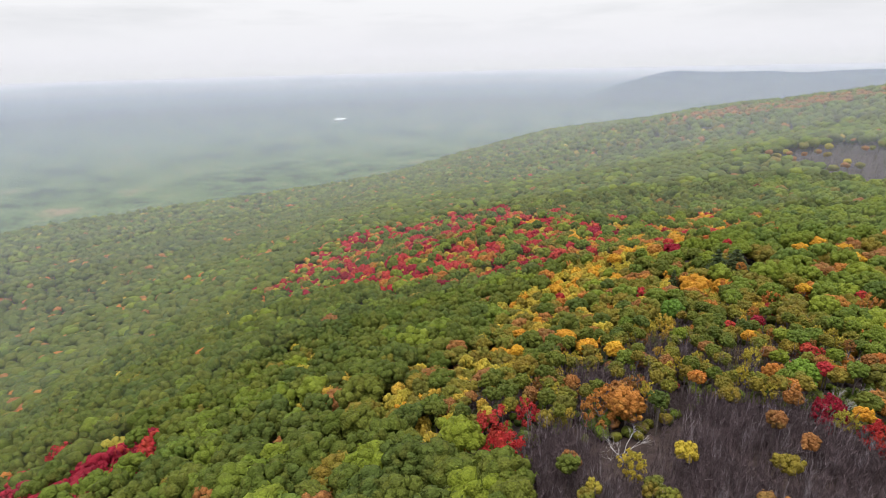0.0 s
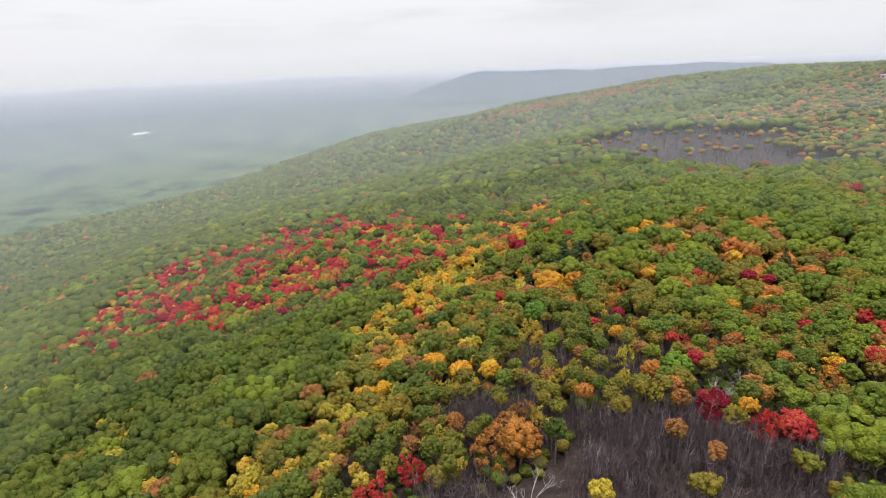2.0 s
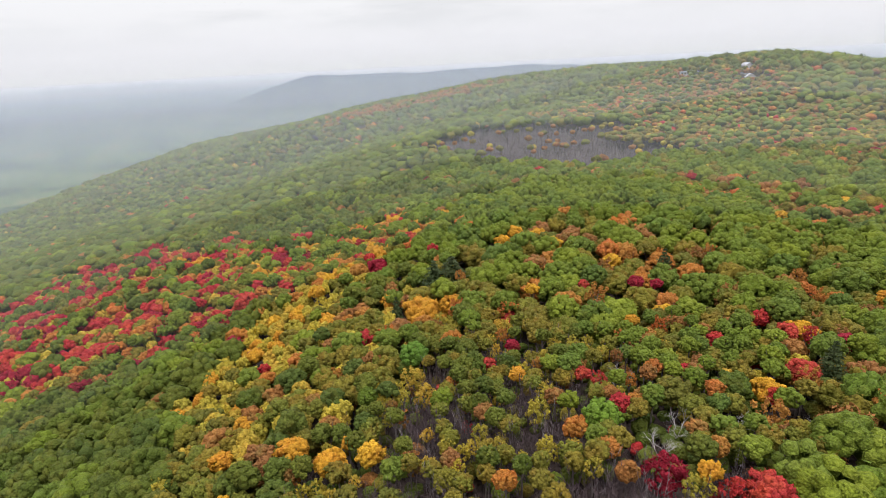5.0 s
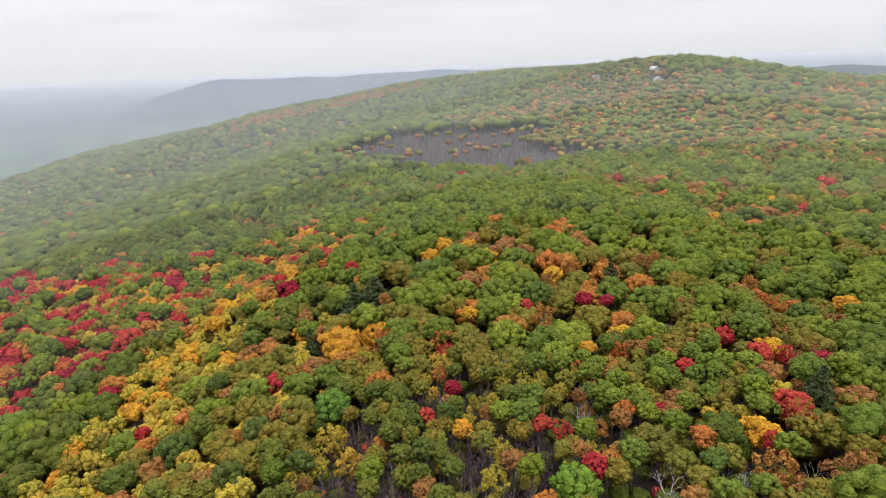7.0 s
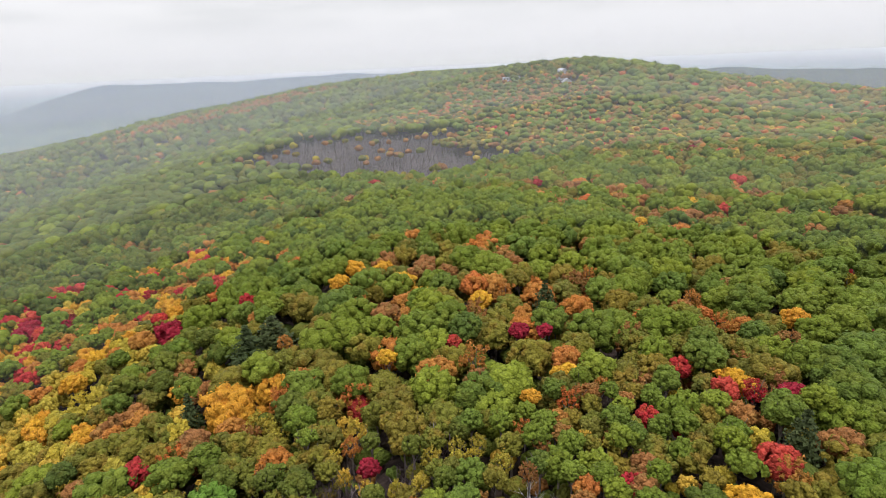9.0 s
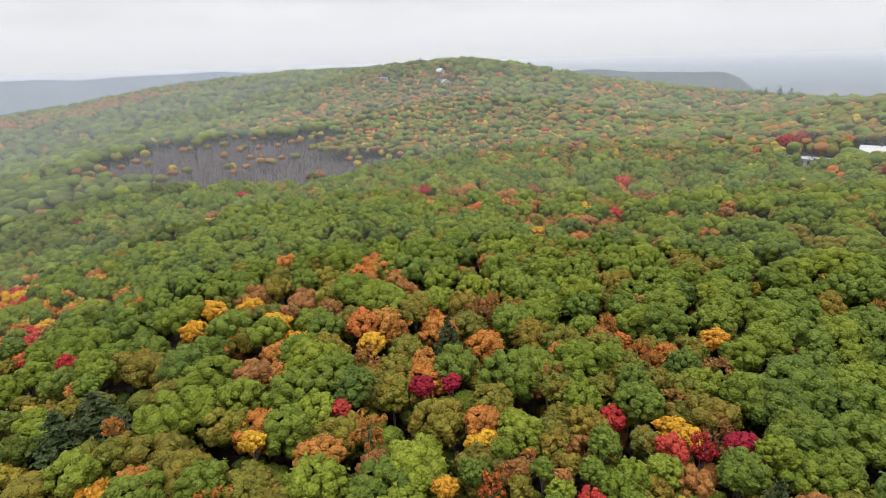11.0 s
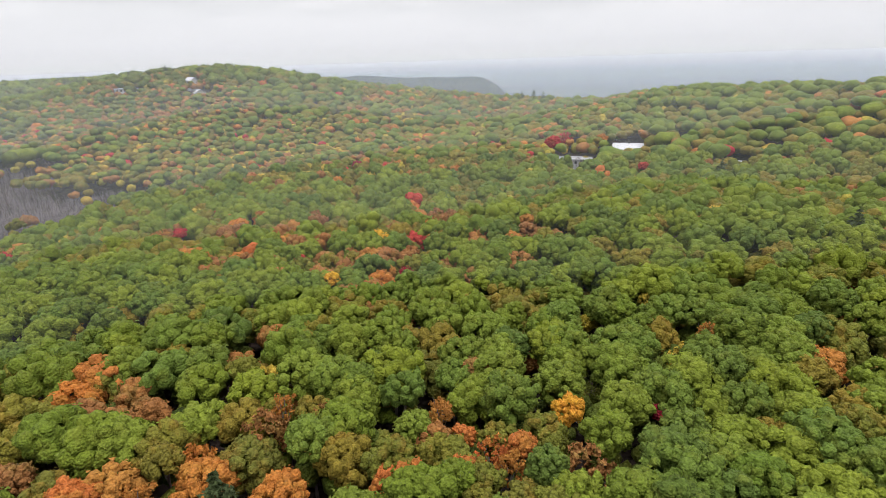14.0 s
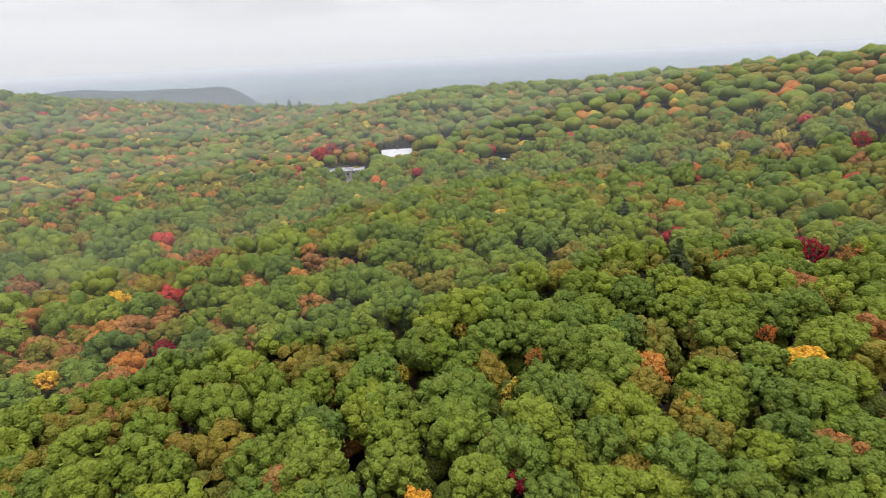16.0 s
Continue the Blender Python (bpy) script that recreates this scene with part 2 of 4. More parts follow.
# ---------------------------------------------------------------- the lie of the land
VALLEY = -165.2
HILLS = [
    (587.93, 368.2, 141.75, 102.2),
    (490.14, 441.91, 141.12, -40.95),
    (298.62, 446.25, 148.4, 122.29),
    (318.85, -198.59, 133.91, 139.65),
    (520.66, -84.14, 125.09, 91.98),
    (348.88, 112.84, 107.03, 56.28),
    (91.98, 88.62, 98.49, 48.23),
    (40.46, 302.19, 77.84, 18.62),
    (-70.49, 166.6, 141.75, 61.81),
    (3.5, 440.23, 155.54, 58.1),
    (317.17, 679, 168.7, -54.81),
    (45.71, 657.93, 170.59, 34.93),
    (-272.58, 502.95, 249.27, 21.91),
    (488.25, 680.26, 156.1, 88.48),
    (308.35, 759.92, 119.14, 55.16),
    (274.54, 1014.51, 223.23, 106.12),
    (852.88, 635.25, 277.34, 176.47),
    (-164.01, -44.73, 159.25, 42.77),
    (82.53, -179.97, 185.43, 154.91),
    (401.1, 222.6, 129.64, 42.98),
    (247.03, 31.57, 59.85, 26.04),
    (748.79, 69.16, 189.7, 129.78),
    (187.74, 208.6, 83.37, 51.87),
    (269.78, -128.03, 102.2, -37.66),
]
# far ridges: bearing from, bearing to (degrees clockwise from +y), fall at the end, distance, depth, top
FAR_RIDGES = [(10, 56, 9, 2240, 245, 25), (52, 98, 10, 1435, 133, 14), (-50, 25, 14, 2940, 350, 21)]


# poor stony knolls, where the trees stay small and brushwood grows between them
LOW = [((70, 108), (46, 36)), ((45, 72), (36, 27)), ((26, 98), (28, 17))]


def smooth(a, b, v):
    t = np.clip((v - a) / (b - a), 0, 1)
    return t * t * (3 - 2 * t)


def knoll(x, y):
    d = np.minimum.reduce([np.hypot((np.asarray(x, float) - cx) / ax, (np.asarray(y, float) - cy) / ay) for (cx, cy), (ax, ay) in LOW])
    return 1 - smooth(0.75, 1.25, d)


def height(x, y):
    """The ground's height in metres; x and y are arrays or numbers."""
    x, y = np.asarray(x, float), np.asarray(y, float)
    z = np.full(np.broadcast(x, y).shape, VALLEY)
    for hx, hy, s, top in HILLS:
        z = z + top * np.exp(-((x - hx) ** 2 + (y - hy) ** 2) / (2 * s * s))
    r = np.hypot(x - 56, y - 70)
    z = z + 207 * smooth(1050, 3640, r) ** 0.9 * smooth(910, 1610, r)
    bearing = np.degrees(np.arctan2(x - 56, y - 70))
    for a, b, fall, dist, deep, top in FAR_RIDGES:
        along = smooth(a - 8, a + 12, bearing) * (1 - smooth(b - fall, b, bearing))
        wave = 4 * np.sin(bearing * 0.35) + 2 * np.sin(bearing * 0.9 + 1)
        ridge = VALLEY + (top + wave - VALLEY) * along * np.exp(-((r - dist) / deep) ** 2)
        z = np.maximum(z, ridge)
    return z + 4.4 * knoll(x, y) + 1.4 * np.sin(x * 0.03 + 1.0) * np.sin(y * 0.024)


def mesh_of(name, verts, faces, mats=(), index=None, tone=None, flat=True):
    """A mesh from arrays: verts (n, 3), faces (m, 3) or (m, 4)."""
    me = bpy.data.meshes.new(name)
    verts, faces = np.asarray(verts, np.float32), np.asarray(faces, np.int32)
    k = faces.shape[1]
    me.vertices.add(len(verts))
    me.vertices.foreach_set("co", verts.ravel())
    me.loops.add(faces.size)
    me.loops.foreach_set("vertex_index", faces.ravel())
    me.polygons.add(len(faces))
    me.polygons.foreach_set("loop_start", np.arange(0, faces.size, k, dtype=np.int32))
    for m in mats:
        me.materials.append(m)
    if index is not None:
        me.polygons.foreach_set("material_index", np.asarray(index, np.int32))
    if tone is not None:
        me.attributes.new("tone", "FLOAT", "POINT").data.foreach_set("value", np.asarray(tone, np.float32))
    me.update(calc_edges=True)
    me.polygons.foreach_set("use_smooth", np.full(len(faces), not flat))
    return me


def ring_grid(radii, sectors, cx, cy):
    a = np.linspace(0, 2 * math.pi, sectors, endpoint=False)
    x = cx + np.outer(radii, np.sin(a))
    y = cy + np.outer(radii, np.cos(a))
    i, j = np.meshgrid(np.arange(len(radii) - 1), np.arange(sectors), indexing="ij")
    jn = (j + 1) % sectors
    quads = np.stack([i * sectors + j, i * sectors + jn, (i + 1) * sectors + jn, (i + 1) * sectors + j], -1).reshape(-1, 4)
    return x.ravel(), y.ravel(), quads


def land(name, radii, mat, label):
    x, y, quads = ring_grid(radii, 360, 56, 70)
    ob = new(name, mesh_of(name, np.stack([x, y, height(x, y)], 1), quads[:, ::-1], [mat], flat=False))
    return tagged(ob, label, name, kind="structure")


land("ground", np.concatenate([[0.01], np.geomspace(5, 1050, 90)]), GROUND, "brown leaf-littered forest floor falling to a wooded valley")
land("backdrop", np.geomspace(1050, 3325, 60), BACKDROP, "wooded valley and low ridges, haze painted in as glow")

# six added shells stand in for haze, denser with distance
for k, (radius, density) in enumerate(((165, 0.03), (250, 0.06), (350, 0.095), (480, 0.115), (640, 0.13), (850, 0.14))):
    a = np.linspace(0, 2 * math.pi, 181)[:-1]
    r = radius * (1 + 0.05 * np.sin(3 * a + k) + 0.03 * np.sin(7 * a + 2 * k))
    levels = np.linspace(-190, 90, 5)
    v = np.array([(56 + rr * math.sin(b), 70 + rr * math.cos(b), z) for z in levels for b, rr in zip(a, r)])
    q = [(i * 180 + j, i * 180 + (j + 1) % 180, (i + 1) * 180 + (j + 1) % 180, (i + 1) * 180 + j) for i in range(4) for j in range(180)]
    tagged(new("haze_shell", mesh_of("haze_shell", v, q, [make_mist(k, density)], flat=False)), "added translucent shell that imitates haze over the woods", "mist", "mist", "structure")

# ---------------------------------------------------------------- tree shapes
rng = np.random.default_rng(7)


def ico(level):
    bm = bmesh.new()
    bmesh.ops.create_icosphere(bm, subdivisions=level, radius=1)
    v = np.array([p.co[:] for p in bm.verts])
    f = np.array([[p.index for p in q.verts] for q in bm.faces])
    bm.free()
    return v / np.linalg.norm(v, axis=1)[:, None], f


ICO = {k: ico(k) for k in (1, 2, 3, 4)}


def crown_form(level, lobes, seed, flat=0.62, depth=0.34, cut=-0.35, rough=0.05, skirt=0.55):
    """A lobed crown of radius 1 about its centre, like a heap of rounded sprays."""
    g = np.random.default_rng(seed)
    d, f = ICO[level]
    c = g.normal(size=(lobes * 3, 3))
    c[:, 2] = np.abs(c[:, 2]) * 0.9 - 0.25
    c /= np.linalg.norm(c, axis=1)[:, None]
    keep = [c[0]]
    for p in c[1:]:
        if len(keep) < lobes and min(np.linalg.norm(p - q) for q in keep) > 1.75 / math.sqrt(lobes):
            keep.append(p)
    c = np.array(keep)
    w = g.uniform(0.75, 1.25, len(c)) * 2.3 / math.sqrt(len(c))
    ang = np.arccos(np.clip(d @ c.T, -1, 1)) / w
    cap = np.sqrt(np.clip(1 - ang ** 2, 0, 1)) * g.uniform(0.7, 1.1, len(c))
    r = 1 - depth + depth * cap.max(1)
    r = r + rough * g.normal(size=len(d))
    lop = g.normal(size=3) * 0.12
    r = r * (1 + d @ lop)
    v = d * r[:, None]
    v[:, 2] = np.where(v[:, 2] < 0, v[:, 2] * skirt, v[:, 2] * flat * 1.15)
    f = f[(d[f][:, :, 2] > cut).any(1)]
    used = np.unique(f)
    back = np.full(len(v), -1)
    back[used] = np.arange(len(used))
    v, f = v[used], back[f]
    return v, f


def leaves(g, at, facing, size, ragged=0.5):
    """Loose triangular leaf sprays at the given places, turned roughly along facing."""
    n = len(at)
    w = facing + ragged * g.normal(size=(n, 3)) * 0.6
    w /= np.linalg.norm(w, axis=1)[:, None] + 1e-9
    a = np.cross(w, g.normal(size=(n, 3)))
    a /= np.linalg.norm(a, axis=1)[:, None] + 1e-9
    b = np.cross(w, a)
    s = (size * g.uniform(0.6, 1.45, n))[:, None]
    p = at + a * s
    q = at + (-0.5 * a + 0.87 * b) * s * g.uniform(0.7, 1.2, n)[:, None]
    r = at + (-0.5 * a - 0.87 * b) * s * g.uniform(0.7, 1.2, n)[:, None]
    return np.stack([p, q, r], 1).reshape(-1, 3), np.arange(3 * n).reshape(-1, 3)


def spray_form(sprays, each, seed, size=0.30, leaf=0.09, tall=0.72, fill=0.0, core=2, low=-0.15, ragged=0.5):
    """A crown of radius 1: many rounded sprays of leaves heaped on a dome, with dark clefts between them."""
    g = np.random.default_rng(seed)
    lop = 1 + g.normal(size=2) * 0.09
    golden = math.pi * (3 - math.sqrt(5))
    out = []
    for k in range(sprays):
        h = 1 - (1 - low) * (k + 0.5) / sprays
        rr = math.sqrt(max(0.0, 1 - h * h))
        a = k * golden + g.uniform(-0.4, 0.4)
        wob = g.uniform(0.72, 1.10) * (1 - fill * g.uniform(0, 1) ** 2)
        out_dir = np.array([rr * math.cos(a), rr * math.sin(a), h])
        p = out_dir * (lop[0], lop[1], tall) * wob * (1 - 0.5 * size)
        u = g.normal(size=(each, 3)) + out_dir * 0.9 + (0, 0, 0.55)
        u /= np.linalg.norm(u, axis=1)[:, None]
        s = size * g.uniform(0.7, 1.3)
        at = p + u * (1, 1, 0.8) * s * g.uniform(0.72, 1.08, each)[:, None]
        out.append(leaves(g, at, u, leaf, ragged))
    if core:
        d, f = ICO[core]
        v = d * (0.76, 0.76, 0.72 * tall) * (1 + 0.07 * g.normal(size=len(d)))[:, None]
        f = f[(d[f][:, :, 2] > (-0.3 if each > 20 else 0.25)).any(1)]
        out.append((v, f))
    return joined(out)


def heap_form(tufts, each, seed, size=0.25, leaf=0.36, tall=0.86, fill=0.1, core=1, low=-0.3, ragged=0.5):
    """A crown of radius 1: tufts of leaves round small domes, heaped on boughs, with clefts between."""
    g = np.random.default_rng(seed)
    lop = 1 + g.normal(size=2) * 0.10
    golden = math.pi * (3 - math.sqrt(5))
    out = []
    big = g.normal(size=(5, 3))
    big /= np.linalg.norm(big, axis=1)[:, None]
    rim = np.array([(math.cos(b), math.sin(b)) for b in np.arange(5) * 2 * math.pi / 5])
    fan = np.array([(m, (m + 1) % 5, 5) for m in range(5)])
    for k in range(tufts):
        h = 1 - (1 - low) * (k + 0.5) / tufts
        rr = math.sqrt(max(0.0, 1 - h * h))
        a = k * golden + g.uniform(-0.4, 0.4)
        way = np.array([rr * math.cos(a), rr * math.sin(a), h])
        # a few great boughs push out, the rest lies back
        push = 0.78 + 0.24 * max(0.0, float((big @ way).max())) ** 3
        p = way * (lop[0], lop[1], tall) * push * g.uniform(0.84, 1.10) * (1 - fill * g.uniform(0, 1) ** 2)
        s = size * g.uniform(0.65, 1.35)
        axis = way * 0.8 + (0, 0, 0.55)
        axis /= np.linalg.norm(axis)
        side = np.cross(axis, (0.3, 0.5, 0.1))
        side /= np.linalg.norm(side)
        other = np.cross(axis, side)
        dome = (rim[:, :1] * side + rim[:, 1:] * other) * 0.72 * s * g.uniform(0.7, 1.2, (5, 1)) - axis * 0.35 * s
        out.append((np.concatenate([dome, [axis * 0.62 * s]]) + p, fan))
        u = g.normal(size=(each, 3)) * 0.75 + axis
        u /= np.linalg.norm(u, axis=1)[:, None]
        out.append(leaves(g, p + u * s * g.uniform(0.62, 1.08, each)[:, None], u, leaf * s, ragged))
    if core:
        d, f = ICO[core]
        v = d * (0.66, 0.66, 0.66 * tall) * (1 + 0.07 * g.normal(size=len(d)))[:, None]
        out.append((v, f))
    return joined(out)


def tufted_form(tufts, seed, n=5, size=0.29, tall=0.92, low=-0.35, boughs=7, sprigs=3, sprig=0.34, core=1, ragged=0.6):
    """A crown of radius 1: boughs that each carry a heap of small rounded tufts, with clefts between them and loose sprigs."""
    g = np.random.default_rng(seed)
    lop = 1 + g.normal(size=2) * 0.10
    golden = math.pi * (3 - math.sqrt(5))
    # boughs reach out unevenly over the dome
    b = np.arange(boughs)
    bh = 0.96 - 1.02 * (b + 0.5) / boughs
    br = np.sqrt(1 - bh * bh)
    ba = b * golden + g.uniform(-0.5, 0.5, boughs)
    bough = np.stack([br * np.cos(ba), br * np.sin(ba), bh], 1)
    reach = g.uniform(0.82, 1.12, boughs)
    spin = np.arange(n) * 2 * math.pi / n
    fan = [(m, (m + 1) % n, 2 * n) for m in range(n)]
    fan += [(n + m, n + (m + 1) % n, (m + 1) % n) for m in range(n)] + [(n + m, (m + 1) % n, m) for m in range(n)]
    fan = np.array(fan)
    out = []
    for k in range(tufts):
        h = 1 - (1 - low) * (k + 0.5) / tufts
        rr = math.sqrt(max(0.0, 1 - h * h))
        a = k * golden + g.uniform(-0.35, 0.35)
        way = np.array([rr * math.cos(a), rr * math.sin(a), h])
        near = bough @ way
        m = int(near.argmax())
        push = (0.66 + 0.34 * max(0.0, float(near[m])) ** 5) * reach[m]
        p = way * (lop[0], lop[1], tall) * push * g.uniform(0.90, 1.06)
        s = size * g.uniform(0.7, 1.3)
        axis = way * 0.7 + bough[m] * 0.3 + (0, 0, 0.35)
        axis /= np.linalg.norm(axis)
        side = np.cross(axis, (0.3, 0.5, 0.1))
        side /= np.linalg.norm(side)
        other = np.cross(axis, side)
        flat = lambda turn: np.cos(spin + turn)[:, None] * side + np.sin(spin + turn)[:, None] * other
        turn = g.uniform(0, 2)
        upper = flat(turn) * 0.80 * s * g.uniform(0.8, 1.2, (n, 1)) + axis * 0.42 * s * g.uniform(0.6, 1.3, (n, 1))
        lower = flat(turn) * 0.95 * s * g.uniform(0.75, 1.15, (n, 1)) - axis * 0.45 * s
        body = np.concatenate([upper, lower, [axis * 0.78 * s]])
        out.append((body + p, fan))
        if sprigs:
            u = g.normal(size=(sprigs, 3)) * 0.7 + axis
            u /= np.linalg.norm(u, axis=1)[:, None]
            out.append(leaves(g, p + u * s * g.uniform(0.75, 1.05, sprigs)[:, None], u, sprig * s, ragged))
    if core:
        d, f = ICO[core]
        out.append((d * (0.60, 0.60, 0.58 * tall) * (1 + 0.07 * g.normal(size=len(d)))[:, None], f))
    return joined(out)


def tube(p, q, ra, rb, sides=5):
    p, q = np.array(p, float), np.array(q, float)
    w = (q - p) / np.linalg.norm(q - p)
    u = np.cross(w, (0.31, 0.9, 0.2))
    u /= np.linalg.norm(u)
    t = np.cross(w, u)
    a = np.linspace(0, 2 * math.pi, sides, endpoint=False)
    o = np.outer(np.cos(a), u) + np.outer(np.sin(a), t)
    v = np.concatenate([p + ra * o, q + rb * o])
    i = np.arange(sides)
    j = (i + 1) % sides
    f = np.concatenate([np.stack([i, j, j + sides], 1), np.stack([i, j + sides, i + sides], 1)])
    return v, f


def joined(pieces):
    vs, fs, n = [], [], 0
    for v, f in pieces:
        vs.append(v)
        fs.append(np.asarray(f) + n)
        n += len(v)
    return np.concatenate(vs), np.concatenate(fs)


def branching(g, start, way, length, thick, depth, out, spread=0.6, sides=4):
    """Boughs that fork again and again, tapering."""
    p, w = np.array(start, float), np.array(way, float) / np.linalg.norm(way)
    q = p + w * length
    out.append(tube(p, q, thick, thick * 0.62, sides))
    if depth == 0:
        return
    for k in range(g.integers(2, 4)):
        d = w + g.normal(size=3) * spread
        d[2] += 0.22
        branching(g, p + w * length * g.uniform(0.62, 1.0), d, length * g.uniform(0.55, 0.85), thick * 0.6, depth - 1, out, spread, 3 if depth < 3 else sides)


def skeleton_mesh(seed, tall, depth, thick, spread=0.55):
    g = np.random.default_rng(seed)
    out = []
    lean = g.normal(size=2) * 0.04
    branching(g, (0, 0, -1.0), (lean[0], lean[1], 1), tall * 0.42, thick, depth, out, spread)
    branching(g, (lean[0] * tall * 0.3, lean[1] * tall * 0.3, tall * 0.28), (0.5 * g.normal(), 0.5 * g.normal(), 0.9), tall * 0.33, thick * 0.6, depth - 1, out, spread)
    return joined(out)


def brush_form(seed, stems=7, tall=6.0, twigs=7, thick=0.10):
    """A clump of leafless saplings: slender upright stems and a haze of rising twigs."""
    g = np.random.default_rng(seed)
    out = []
    for k in range(stems):
        b = np.array([*(g.normal(size=2) * 1.0), -0.3])
        w = np.array([*(g.normal(size=2) * 0.14), 1.0])
        h = tall * g.uniform(0.55, 1.1)
        out.append(tube(b, b + w * h, thick * 0.9, thick * 0.25, 3))
        for m in range(twigs):
            s = b + w * h * g.uniform(0.25, 1.0)
            e = s + np.array([g.normal() * 0.42, g.normal() * 0.42, g.uniform(0.5, 1.2)]) * g.uniform(0.6, 1.4)
            side = np.cross(e - s, g.normal(size=3))
            side *= 0.8 * thick / (np.linalg.norm(side) + 1e-6)
            out.append((np.array([s + side, s - side, e]), np.array([(0, 1, 2)])))
    return joined(out)


def pine_form(seed, layers=13, tall=15.0, wide=4.3):
    """A soft old pine: whorls of plumed boughs on one stem, broad below and rounded at the top."""
    g = np.random.default_rng(seed)
    out = [tube((0, 0, -1), (0, 0, tall * 0.96), 0.24, 0.05, 6)]
    for k in range(layers):
        h = k / (layers - 1)
        reach = wide * (1 - h ** 1.7) * g.uniform(0.8, 1.1) + 0.45
        boughs = 9 if h < 0.7 else 6
        for m in range(boughs):
            a = (m + g.uniform(-0.35, 0.35)) * 2 * math.pi / boughs + k
            r = reach * g.uniform(0.6, 1.12)
            tip = np.array([r * math.cos(a), r * math.sin(a), 0.06 * r])
            foot = np.array([0, 0, tall * (0.26 + 0.70 * h)])
            n = 20
            u = g.uniform(0.30, 1.05, n)[:, None]
            at = foot + tip * u + g.normal(size=(n, 3)) * (0.13, 0.13, 0.06) * r + (0, 0, 0.15)
            face = np.tile((0.3 * math.cos(a), 0.3 * math.sin(a), 1.0), (n, 1))
            out.append(leaves(g, at, face, 0.40, 0.6))
    return joined(out)


# full crowns for the trees that stand nearest, simpler ones for the woods behind
FULL = [tufted_form(60, 40 + k, n=6, size=0.235, sprigs=4, sprig=0.30, low=-0.45, boughs=7 + k % 4, ragged=0.8) for k in range(10)]
LOOSE = [heap_form(42, 19, 60 + k, size=0.20, leaf=0.36, tall=1.05, fill=0.45, core=0, low=-0.75, ragged=0.8) for k in range(6)]
NEAR = [tufted_form(26, 80 + k, n=5, size=0.34, sprigs=3, sprig=0.28, boughs=6 + k % 3, tall=0.88) for k in range(10)]
MID = [tufted_form(13, 100 + k, n=5, size=0.45, sprigs=1, sprig=0.3, low=-0.2, boughs=4 + k % 3, tall=0.82) for k in range(10)]
FAR = [crown_form(2, 10, 120 + k, flat=0.64, cut=-0.45, depth=0.36, rough=0.06, skirt=1.0) for k in range(10)]
FARTHEST = [joined([crown_form(1, 4, 130 + k, flat=0.66, cut=-0.5, depth=0.3, rough=0.12, skirt=1.0), spray_form(3, 2, 135 + k, size=0.50, leaf=0.2, tall=0.66, core=0, low=0.0)]) for k in range(6)]
FINE_BRUSH = [brush_form(160 + k, 5, 5.4, 17, 0.045) for k in range(8)]
BARE = [skeleton_mesh(150 + k, 10.0, 5, 0.17) for k in range(5)]
PINE = [pine_form(170 + k) for k in range(3)]

# ---------------------------------------------------------------- which tree grows where
CLASSES = ["green", "deep", "olive", "bright", "yellow", "gold", "orange", "russet", "red", "crimson", "pine", "bare", "brush"]
WOODS = dict(green=0.76, olive=0.16, yellow=0.028, orange=0.012, russet=0.024, red=0.003, bare=0.012)
